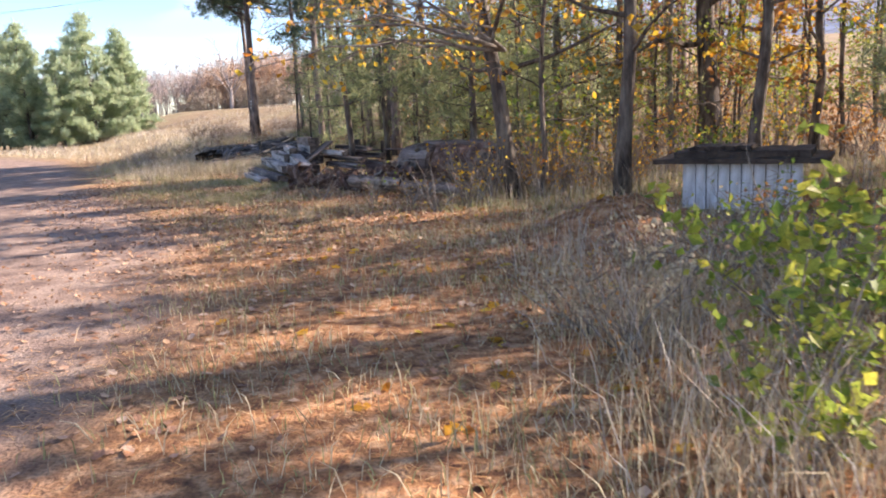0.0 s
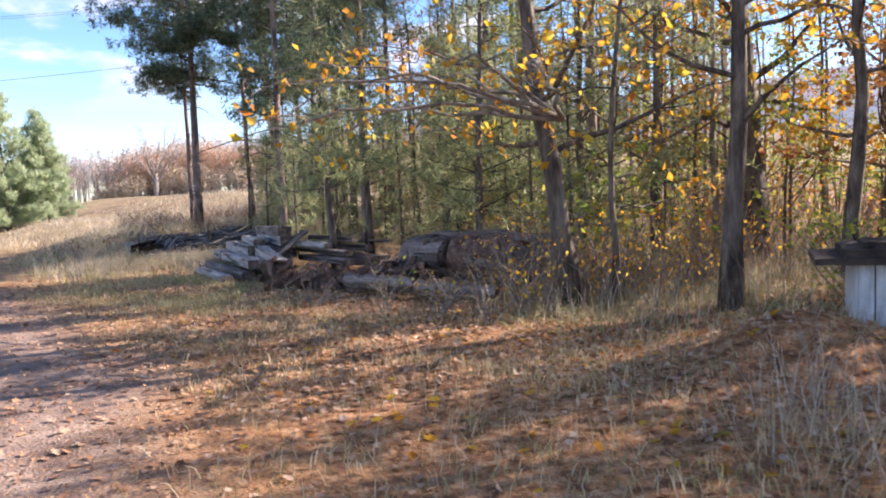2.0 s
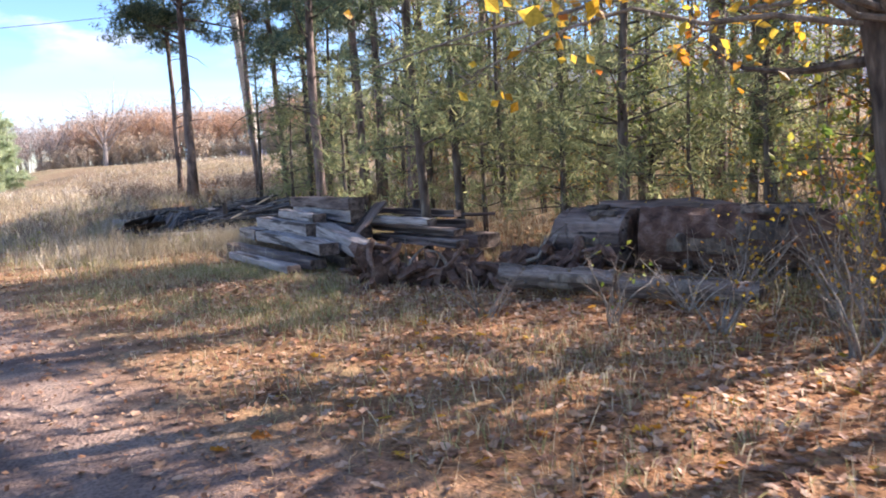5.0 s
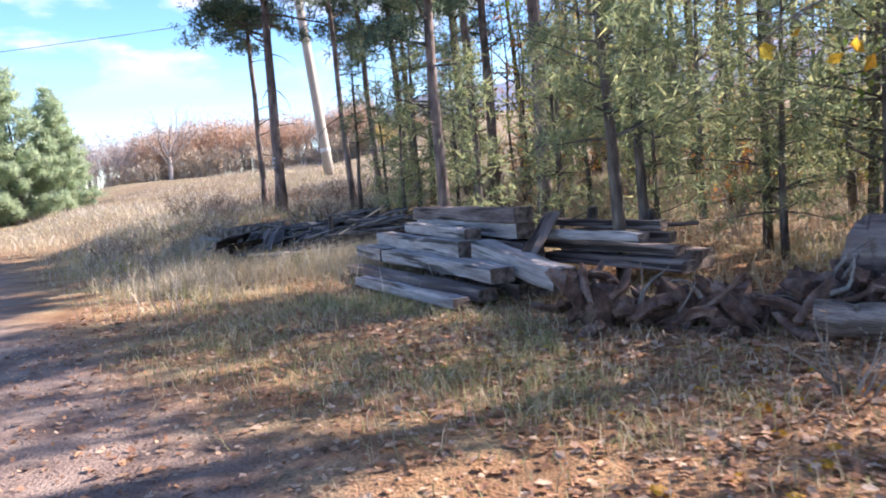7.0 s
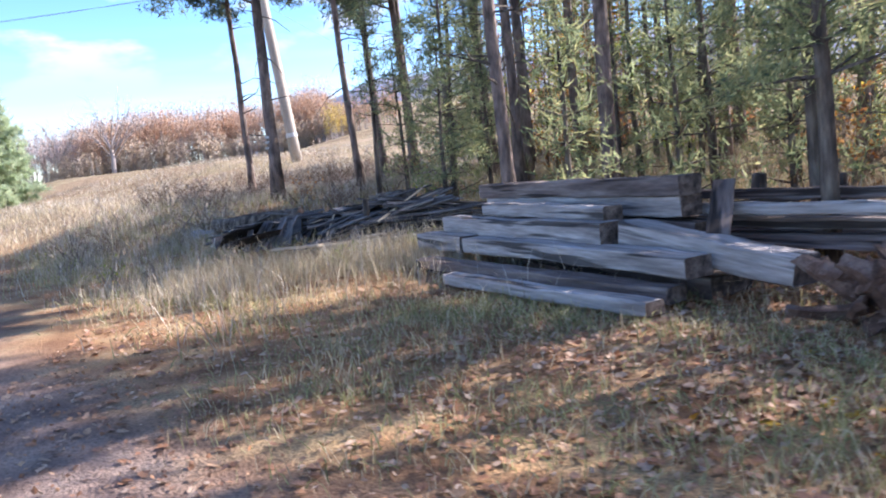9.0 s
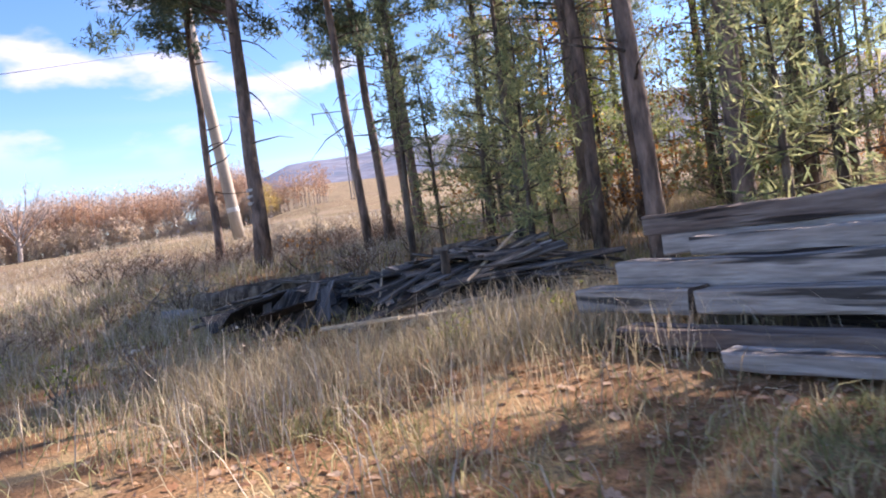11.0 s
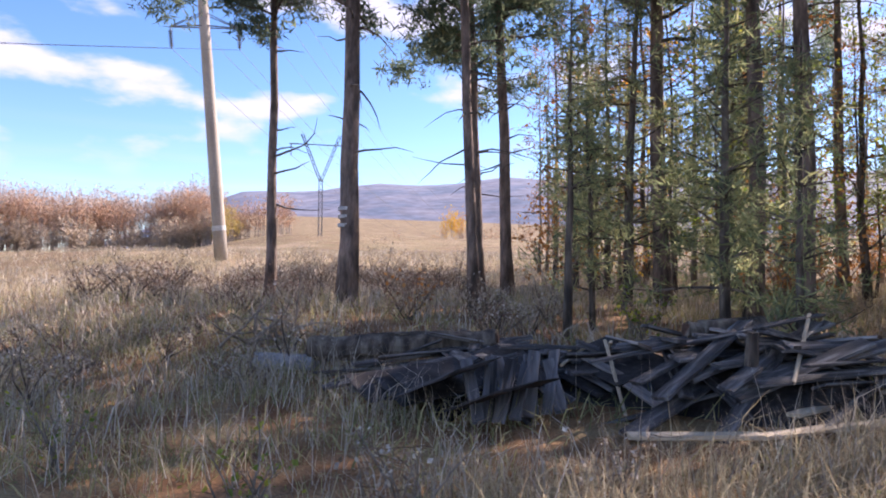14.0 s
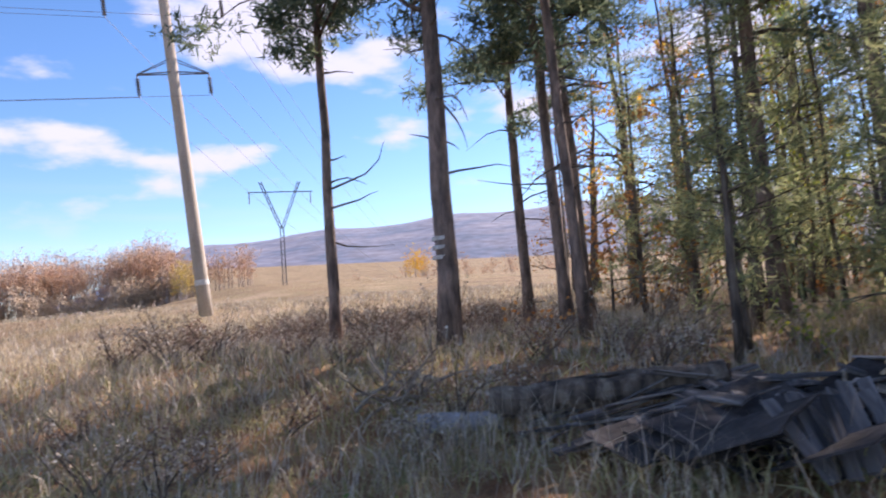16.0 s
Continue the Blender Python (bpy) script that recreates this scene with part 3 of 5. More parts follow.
def pine(seed, h, r, crown_from=0.55, lean=(0, 0), clumps=90, spread=2.6, bark="bark_pine", snags=8, label="", tuft=12, at=(0, 0)):
    """A tall pine: bare trunk with dead snags, needle crown on limbs."""
    rng, nr = random.Random(seed), np.random.default_rng(seed)
    ob = thing("pine_tree", pose(at[0], at[1], float(height(*at)) - 0.05, 0, 0, rng.uniform(0, 0)), label, "tree")
    g = Geo()
    pts = stem(rng, h, lean, 0.012, 12)
    g.tube(pts, [r * 1.35] + [r * (1 - 0.8 * (i / 11) ** 1.2) for i in range(1, 12)], 12, 0.12, rng)
    part("trunk", g, bark, ob, smooth=True)
    cl = []
    for _ in range(snags):
        f = rng.uniform(0.18, crown_from)
        a = rng.uniform(0, 6.28)
        g2 = Geo()
        limb(g2, rng, along(pts, f), (math.cos(a), math.sin(a), rng.uniform(-0.2, 0.3)), rng.uniform(0.3, 1.6), 0.022, 4, 0.03, 0.35, 4)
        part("snag", g2, "bark_dark", ob)
    limbs = max(10, clumps // 5)
    for i in range(limbs):
        f = crown_from + (1 - crown_from) * (i + rng.random()) / limbs
        a = rng.uniform(0, 6.28)
        L = spread * (0.45 + 0.75 * math.sin(math.pi * min(1, (1.12 - f) / (1.12 - crown_from)) ** 0.7 * 0.9)) * rng.uniform(0.5, 1.15)
        g2 = Geo()
        q = limb(g2, rng, along(pts, f), (math.cos(a), math.sin(a), rng.uniform(0.05, 0.5)), L, r * 0.28, 5, 0.0, 0.28, 5)
        part("branch", g2, "bark_dark", ob)
        for k in range(clumps // limbs):
            c = along(q, rng.uniform(0.45, 1.0))
            cl.append(c + Vector((rng.gauss(0, 0.22), rng.gauss(0, 0.22), rng.gauss(0.08, 0.14))))
    g3 = Geo()
    if cl:
        c = np.array(cl)
        c = np.repeat(c, 7, 0) + nr.normal(size=(len(c) * 7, 3)) * (0.22, 0.22, 0.12)
        g3.many(tufts(nr, c, 0.2, tuft + 3, 0.17, 0.1), SLIVER)
        tagged(part("crown", g3, "needles", ob), kind="stuff")
    return ob


def young_pine(seed, h, at=None, label="young pine with dense grey-green needles", tuft=9, bottom=0.12, spread=0.24, mat="needles_young", fluff=1.0):
    rng, nr = random.Random(seed), np.random.default_rng(seed)
    ob = thing("young_pine", pose(0, 0, 0) if at is None else pose(at[0], at[1], float(height(*at)) - 0.03), label, "tree", "young pines along the wood")
    g = Geo()
    r = h * 0.0105 + 0.015
    pts = stem(rng, h, (rng.uniform(-0.03, 0.03), rng.uniform(-0.03, 0.03)), 0.015, 9)
    g.tube(pts, [r * (1 - 0.88 * i / 8) for i in range(9)], 7, 0.1, rng)
    cl = []
    g2 = Geo()
    whorls = int(h * 2.6)
    for i in range(whorls):
        f = bottom + (0.97 - bottom) * i / whorls
        n = rng.choice((3, 4, 5))
        a0 = rng.uniform(0, 6.28)
        for k in range(n):
            a = a0 + 6.28 * k / n + rng.uniform(-0.4, 0.4)
            L = h * spread * (1.03 - f) ** 0.75 * rng.uniform(0.55, 1.15)
            q = limb(g2, rng, along(pts, f), (math.cos(a), math.sin(a), rng.uniform(0.0, 0.45)), L, 0.012 + 0.006 * L, 3, 0.0, 0.2, 3)
            m = max(2, int(L * 5))
            for s in range(m):
                cl.append(along(q, 0.3 + 0.72 * (s + rng.random()) / m) + Vector((rng.gauss(0, 0.07), rng.gauss(0, 0.07), rng.gauss(0.02, 0.06))))
    part("trunk", g, "bark_dark", ob, smooth=True)
    tagged(part("bough_mass", g2, "bark_dark", ob), kind="stuff")
    c = np.array(cl)
    g3 = Geo()
    g3.many(tufts(nr, np.repeat(c, 2, 0) + nr.normal(size=(len(c) * 2, 3)) * 0.07, 0.13 * fluff, tuft + 1, 0.165 * fluff, 0.04 + 0.02 * fluff), SLIVER)
    tagged(part("crown", g3, mat, ob), kind="stuff")
    return ob


def broadleaf(seed, h, r, at, label, leaf="leaf_gold", n_leaf=500, lean=(0, 0), size=0.1, crown_from=0.25, spread=2.4, bark="bark_dark", limbs=14, twigs=5, group="", sides=9, name="oak_tree"):
    rng, nr = random.Random(seed), np.random.default_rng(seed)
    ob = thing(name, pose(at[0], at[1], float(height(*at)) - 0.05), label, "tree", group)
    g = Geo()
    pts = stem(rng, h, lean, 0.03, 10)
    g.tube(pts, [r * 1.3] + [r * (1 - 0.85 * i / 9) for i in range(1, 10)], sides, 0.15, rng)
    part("trunk", g, bark, ob, smooth=True)
    g4, ends = Geo(), []
    for i in range(limbs):
        f = crown_from + (0.97 - crown_from) * (i + rng.random()) / limbs
        a = rng.uniform(0, 6.28)
        L = spread * rng.uniform(0.4, 1.1) * (1.25 - f)
        g2 = Geo()
        q = limb(g2, rng, along(pts, f), (math.cos(a), math.sin(a), rng.uniform(0.0, 0.7)), L, r * 0.34 * (1.2 - f), 6, -0.02, 0.3, 5)
        part("branch", g2, bark, ob)
        for k in range(twigs):
            s = along(q, rng.uniform(0.25, 1))
            a2 = a + rng.uniform(-1.3, 1.3)
            w = limb(g4, rng, s, (math.cos(a2), math.sin(a2), rng.uniform(-0.3, 0.5)), L * rng.uniform(0.2, 0.5), 0.009, 4, 0.02, 0.4, 3)
            ends += w[1:]
    tagged(part("twig_mass", g4, "twig", ob), kind="stuff")
    if n_leaf:
        e = np.array([tuple(p) for p in ends])
        c = e[nr.integers(0, len(e), n_leaf)] + nr.normal(size=(n_leaf, 3)) * 0.09
        g3 = Geo()
        g3.many(leaves(nr, c, size), LEAF)
        tagged(part("foliage", g3, leaf, ob), kind="stuff")
    return ob


# ---- standing trees that show singly ----
PINES = [
    (1, 10.0, 0.095, (-8.33, 33.0), 0.5, (0.0, -0.01), 240, 2.3, "slender pine with a bare reddish trunk on the bank"),
    (2, 12.0, 0.145, (-7.52, 30.4), 0.38, (0.01, 0), 300, 3.0, "thick pine with a pale painted band, standing on the bank"),
    (3, 12.0, 0.105, (-4.75, 31.83), 0.36, (-0.04, 0), 150, 2.1, "leaning pine with reddish bark in a clump"),
    (4, 12.0, 0.09, (-5.5, 30.2), 0.4, (-0.03, 0.01), 100, 1.8, "leaning slim pine with dark bark in a clump"),
    (5, 12.0, 0.12, (-3.87, 32.5), 0.38, (-0.05, 0), 140, 2.2, "pine with dark furrowed bark in a clump"),
    (6, 12.0, 0.12, (-3.47, 35.3), 0.36, (-0.03, 0), 130, 2.2, "thin pine behind the clump"),
    (7, 13.0, 0.14, (-2.3, 29.75), 0.33, (-0.02, 0), 150, 2.4, "straight pine among young pines"),
    (8, 13.0, 0.13, (-1.93, 28.13), 0.36, (0, 0), 130, 2.4, "straight pine with grey-brown bark"),
    (9, 13.0, 0.11, (-2.5, 26.6), 0.38, (-0.02, 0), 120, 2.2, "pine with dark bark at the wood's edge"),
    (10, 13.0, 0.12, (-0.56, 28.5), 0.5, (0, 0), 130, 2.2, "pine inside the wood"),
    (11, 12.0, 0.15, (-1.47, 24.43), 0.55, (0, 0), 110, 2.3, "pine with low boughs behind the timber stack"),
    (15, 11.0, 0.11, (-3.63, 23.07), 0.32, (0, 0), 110, 1.9, "pine with low boughs beside the board heap"),
    (12, 12.0, 0.12, (3.94, 20.1), 0.62, (0, 0), 70, 2.2, "dark pine trunk behind the fallen log"),
    (13, 12.0, 0.12, (3.07, 23.95), 0.64, (0, 0), 70, 2.2, "dark pine inside the wood"),
    (16, 12.0, 0.13, (5.8, 20.9), 0.62, (0.02, 0), 90, 2.2, "forked dark pine behind the fallen log"),
]
for s, h, r, at, cf, lean, cl, sp, lab in PINES:
    p = pine(s, h, r, cf, lean, cl, sp, label=lab, at=at)
    if s == 2:
        g = Geo()
        for z in (1.25, 1.38, 1.5):
            g.tube([(0.01 * z, 0, z), (0.01 * z, 0, z + 0.05)], [0.152, 0.152], 14, 0.04, random.Random(3))
        part("painted_band", g, "paint_band", p, "worn whitish painted rings")

OAKS = [
    (21, 8.5, 0.15, (1.26, 12.25), (-0.13, 0.02), 500, "leaning oak with dark bark and a few golden leaves", "leaf_gold"),
    (22, 6.0, 0.05, (1.61, 11.95), (0.03, 0.0), 220, "thin forked oak sapling with golden leaves", "leaf_gold"),
    (23, 9.5, 0.12, (2.65, 10.88), (-0.01, 0), 500, "dark oak at the clearing's edge", "leaf_gold"),
    (24, 11.0, 0.24, (5.66, 15.97), (0.01, 0), 2600, "thick dark oak with bright yellow leaves", "leaf_gold"),
    (25, 8.0, 0.12, (5.3, 12.6), (0.03, 0), 2600, "oak with orange-yellow leaves", "leaf_gold"),
    (27, 8.0, 0.1, (7.2, 14.5), (0.0, 0), 2200, "slender oak with russet leaves", "leaf_russet"),
    (26, 7.0, 0.09, (2.6, 16.5), (0.0, 0), 300, "thin straight oak in the undergrowth", "leaf_gold"),
]
for s, h, r, at, lean, nl, lab, lf in OAKS:
    broadleaf(s, h, r, at, lab, lf, nl, lean, 0.11, 0.2 if h > 5 else 0.28, 3.0 if h > 5 else 3.4, bark="bark_dark" if h > 5 else "bark_grey", limbs=18, twigs=7)

for i, (x, y) in enumerate([(0.8, 37), (4.47, 39), (10.23, 40), (4.41, 44)]):
    broadleaf(200 + i, 8.0, 0.17, (x, y), "crooked oak with sparse orange leaves behind the pines", "leaf_gold" if i % 2 else "leaf_russet", 520, (0.03 * (i - 1), 0), 0.14, 0.22, 3.0, limbs=18, twigs=7)
broadleaf(210, 3.0, 0.04, (-1.52, 35), "small oak sapling with red-brown leaves on the bank", "leaf_russet", 420, (0.02, 0), 0.1, 0.2, 1.6, limbs=10, twigs=6)

young_pine(33, 4.6, (-5.29, 27.67), "thin young pine with a bent dark stem and sparse needles", bottom=0.42, spread=0.2, tuft=5)
young_pine(31, 6.6, (-2.1, 17.9), "young pine beside the timber stack with a dark trunk", bottom=0.27, spread=0.22, tuft=12)
young_pine(32, 6.2, (-1.35, 19.1), "young pine beside the timber stack, its lower boughs bare", bottom=0.3, spread=0.22, tuft=12)
YOUNG = [young_pine(40 + i, h, bottom=0.16) for i, h in enumerate((3.4, 5.0, 7.0))]
rng = random.Random(5)
spots = [(-4.35, 24.9, 1), (-3.9, 26.4, 2), (-3.2, 21.6, 1), (-2.9, 27.6, 2), (0.6, 19.6, 2), (-0.6, 20.6, 1), (-3.4, 29.2, 3), (2.6, 24.6, 3), (1.6, 27.0, 3),
         (3.4, 30.0, 3), (1.4, 17.6, 1), (-2.1, 20.6, 1), (-4.6, 28.2, 1), (-2.2, 31.6, 3), (2.6, 18.2, 1), (1.4, 23.4, 2), (4.4, 33.6, 2), (3.9, 18.9, 1), (2.7, 17.0, 3), (3.7, 15.8, 3),
         (0.7, 17.2, 3), (1.9, 19.2, 3), (0.3, 18.6, 2), (3.0, 21.2, 3), (2.2, 15.9, 2), (-0.9, 25.4, 2), (0.9, 25.2, 3), (-0.2, 30.6, 2), (1.2, 32.4, 3), (-1.6, 33.8, 2)]
for x, y, k in spots:
    s = rng.uniform(0.85, 1.15)
    copy_thing(YOUNG[k - 1], pose(x, y, float(height(x, y)) - 0.03, 0, 0, rng.uniform(0, 360)) @ Matrix.Diagonal((s, s, s, 1)))
for y0 in YOUNG:
    y0.matrix_basis = pose(rng.uniform(2, 5), 32 + rng.uniform(0, 4), float(height(4, 34)))

# ---- the wood behind: thin trees, repeated ----
WOOD = [broadleaf(60 + i, h, r, (6 + i, 24), "slim bare tree of the wood with sparse russet leaves", "leaf_russet" if i % 2 else "leaf_green", 620, (0.02 * (i - 1), 0), 0.075, 0.12, 1.9, group="slim trees of the wood", bark="bark_grey" if i == 1 else "bark_dark", limbs=16, twigs=5, sides=5, name="wood_tree")
        for i, (h, r) in enumerate(((7, 0.05), (8, 0.06), (6, 0.035), (9, 0.08)))]
WPINE = [pine(70 + i, 13, 0.13, 0.4, (0, 0), 60, 2.0, label="pine deep in the wood", at=(9 + i, 28), tuft=9) for i in range(2)]
rng = random.Random(9)
for i in range(104):
    y = rng.uniform(14.5, 46)
    x = rng.uniform(3.4, 11) if y < 17 else rng.uniform(1.5 if y < 24 else -1.0, 15)
    if y > 36:
        x = rng.uniform(1, 18)
    if x < 4.5 and 21.2 < y < 25.5:
        y += 5.5
    k = rng.random()
    src = WOOD[int(k * 4)] if k < 0.8 or y < 27 else WPINE[rng.randrange(2)]
    s = rng.uniform(0.8, 1.2)
    copy_thing(src, pose(x, y, float(height(x, y)) - 0.05, 0, 0, rng.uniform(0, 360)) @ Matrix.Diagonal((s, s, s, 1)))

# unseen trees to the right, added to throw shade on the track
for i, (x, y) in enumerate(((7.5, 2.6), (8.6, 4.6), (6.8, 6.3), (10.5, 6.8), (9.5, 1.0), (12.0, 3.4))):
    copy_thing(WOOD[i % 4] if i % 2 else WPINE[0], pose(x, y, float(height(x, y)) - 0.05, 0, 0, 60 * i))

# ---- far trees ----
def far_band(seed, n, box, hmin, hmax, label, mat="far_wood", dense=80, round_=0.3, piece=0.32, shafts=2, low=0.42, bark="hazed_bark"):
    """A far wood: thin trunks that fork into limbs, and soft rounded twiggy crowns, two meshes."""
    rng, nr = random.Random(seed), np.random.default_rng(seed)
    g, g2 = Geo(), Geo()
    for _ in range(n):
        x, y = box[0] + (box[2] - box[0]) * rng.random(), box[1] + (box[3] - box[1]) * rng.random()
        h = rng.uniform(hmin, hmax)
        z = float(height(x, y))
        for _ in range(shafts):
            dx, dy = rng.uniform(-0.08, 0.08) * h, rng.uniform(-0.8, 0.8)
            g.tube([(x + dx, y + dy, z - 0.3), (x + dx * 1.2, y, z + h * 0.5), (x + dx * 2.4, y, z + h * 0.9)], [0.011 * h, 0.007 * h, 0.002 * h], 3)
        k = int(dense * h / 8)
        v = nr.normal(size=(k, 3))
        v *= (nr.random((k, 1)) ** 0.45) / np.linalg.norm(v, axis=1)[:, None]
        lobes = 1 + 0.25 * np.sin(3 * np.arctan2(v[:, 1], v[:, 0]) + _)[:, None]
        up = (low + 1) / 2
        c = np.array((x, y, z + h * up)) + v * lobes * np.array((h * round_, h * round_, h * (1 - low) / 2))
        g2.many(tufts(nr, c, h * 0.05, 6, piece, 0.14), SLIVER)
    tagged(part("far_wood", g, bark), "pale trunks of the far wood, lightened further for haze", "trees", kind="stuff")
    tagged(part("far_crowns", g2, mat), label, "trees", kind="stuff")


far_band(1, 230, (-92, 150, -4, 165), 8.5, 12.5, "russet and grey crowns of the far wood, haze in their colour")
far_band(4, 110, (-46, 143, -3, 149), 7.5, 11.5, "orange and rust-red crowns before the far wood", "hazed_orange", dense=90, low=0.25)
far_band(6, 60, (-100, 142, -46, 150), 9, 11, "grey bare crowns at the far wood's end", "hazed_grey", dense=55)
far_band(7, 110, (-50, 139, 0, 144), 3.0, 6.0, "pale brush along the far wood's edge", "hazed_brush", dense=80, low=0.02, piece=0.5, shafts=5)
far_band(3, 26, (-6, 138, 9, 146), 5.0, 7.5, "orange-brown crowns of low far trees", "hazed_orange", low=0.1)
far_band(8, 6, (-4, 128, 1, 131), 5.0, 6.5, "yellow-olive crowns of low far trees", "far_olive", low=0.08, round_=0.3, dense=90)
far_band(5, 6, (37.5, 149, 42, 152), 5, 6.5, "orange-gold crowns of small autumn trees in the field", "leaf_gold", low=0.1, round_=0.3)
far_band(9, 40, (46, 160, 120, 215), 4, 7, "orange-brown low trees across the field", "hazed_orange", low=0.1)


def bare_tree(seed, at, h, r, label):
    """A large leafless far tree: forked limbs that fan out into a round head of twigs."""
    rng, nr = random.Random(seed), np.random.default_rng(seed)
    ob = thing("bare_tree", pose(at[0], at[1], float(height(*at)) - 0.2), label, "tree")
    g = Geo()
    g.tube([(0, 0, 0), (0.1, 0, h * 0.2), (0, 0.1, h * 0.34)], [r * 1.2, r, r * 0.9], 8)
    part("trunk", g, "hazed_bark", ob)
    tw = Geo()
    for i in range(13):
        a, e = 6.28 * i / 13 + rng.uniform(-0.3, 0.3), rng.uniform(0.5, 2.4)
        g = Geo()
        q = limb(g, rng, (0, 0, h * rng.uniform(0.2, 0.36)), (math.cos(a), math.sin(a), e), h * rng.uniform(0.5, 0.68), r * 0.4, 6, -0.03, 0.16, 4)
        part("branch", g, "hazed_bark", ob)
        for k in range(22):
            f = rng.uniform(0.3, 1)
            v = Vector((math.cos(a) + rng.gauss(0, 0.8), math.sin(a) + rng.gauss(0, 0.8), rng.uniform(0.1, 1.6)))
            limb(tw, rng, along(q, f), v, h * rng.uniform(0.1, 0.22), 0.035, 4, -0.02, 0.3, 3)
    tagged(part("twig_mass", tw, "hazed_bark", ob), kind="stuff")


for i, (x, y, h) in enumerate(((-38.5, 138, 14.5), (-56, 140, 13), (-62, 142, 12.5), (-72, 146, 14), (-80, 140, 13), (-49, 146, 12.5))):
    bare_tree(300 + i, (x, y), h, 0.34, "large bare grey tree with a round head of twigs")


def near_pines():
    made = young_pine(90, 8.5, (-26.8, 65), "bushy green pine across the field", fluff=1.9, tuft=16, bottom=0.04, spread=0.3, mat="needles_hazed")
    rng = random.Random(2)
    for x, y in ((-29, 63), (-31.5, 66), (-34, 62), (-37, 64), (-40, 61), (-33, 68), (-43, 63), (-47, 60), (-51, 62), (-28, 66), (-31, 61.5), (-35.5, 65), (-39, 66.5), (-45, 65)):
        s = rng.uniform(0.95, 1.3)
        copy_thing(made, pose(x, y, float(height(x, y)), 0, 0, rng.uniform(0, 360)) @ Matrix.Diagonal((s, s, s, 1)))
    # young pines out of view, placed only to shade the clearing
    for x, y in ((6.0, 4.6), (7.4, 6.4), (8.2, 3.2), (6.7, 8.2), (6.9, 9.2), (8.0, 10.2), (8.8, 8.4), (5.6, 6.0), (7.5, 7.6), (7.8, 8.9), (9.4, 7.0), (5.9, 8.4), (7.3, 10.4), (7.9, 11.4), (8.6, 12.2), (9.2, 10.6), (9.9, 12.4)):
        copy_thing(YOUNG[2], pose(x, y, float(height(x, y)), 0, 0, rng.uniform(0, 360)))


near_pines()


# ---- timber, boards and logs ----
def bar(name, a, b, h, w, mat, label="", category="timber", group="", turn=0.0, seed=0, parent=None, rough=0.012, worn=0.02):
    """A sawn piece whose upper edge nearest the road runs from a to b; h high, w deep, with worn edges."""
    rng = random.Random(seed or hash((round(a[0], 2), round(b[1], 2))) & 255)
    a, b = Vector(a), Vector(b)
    L = (b - a).length
    x = (b - a).normalized()
    y = Vector((-x.y, x.x, 0)).normalized()
    if y.dot(Vector((1, 0.2, 0))) < 0:
        y = -y
    z = x.cross(y)
    if z.z < 0:
        z = -z
    m = Matrix((x, y, z)).transposed().to_4x4()
    m.translation = a
    m = m @ Matrix.Rotation(radians(turn), 4, "X")
    e = min(worn, h * 0.3, w * 0.3)
    ring = [(0, -e), (e, 0), (w - e, 0), (w, -e), (w, -h + e), (w - e, -h), (e, -h), (0, -h + e)]
    n = max(3, int(L / 0.25))
    twist = [0.0]
    for _ in range(n):
        twist.append(twist[-1] * 0.8 + rng.uniform(-rough, rough) * 1.4)
    g, verts = Geo(), []
    for i in range(n + 1):
        for (yy, zz) in ring:
            k = rough if 0 < i < n else rough * 0.4
            verts.append((L * i / n + (rng.uniform(-1, 1) * 0.012 if i in (0, n) else 0), yy + rng.uniform(-k, k), zz + twist[i] + rng.uniform(-k, k)))
    faces = [(i * 8 + s, i * 8 + (s + 1) % 8, (i + 1) * 8 + (s + 1) % 8, (i + 1) * 8 + s) for i in range(n) for s in range(8)]
    faces += [tuple(range(8))[::-1], tuple(range(n * 8, n * 8 + 8))]
    g.add(verts, faces)
    ob = part(name, g, mat, parent, at=m)
    if mat in ("beam", "beam_old"):
        ob.data.materials.append(M["cut_wood"])
        for f in list(ob.data.polygons)[-2:]:
            f.material_index = 1
    return tagged(ob, label, category, group) if parent is None else ob


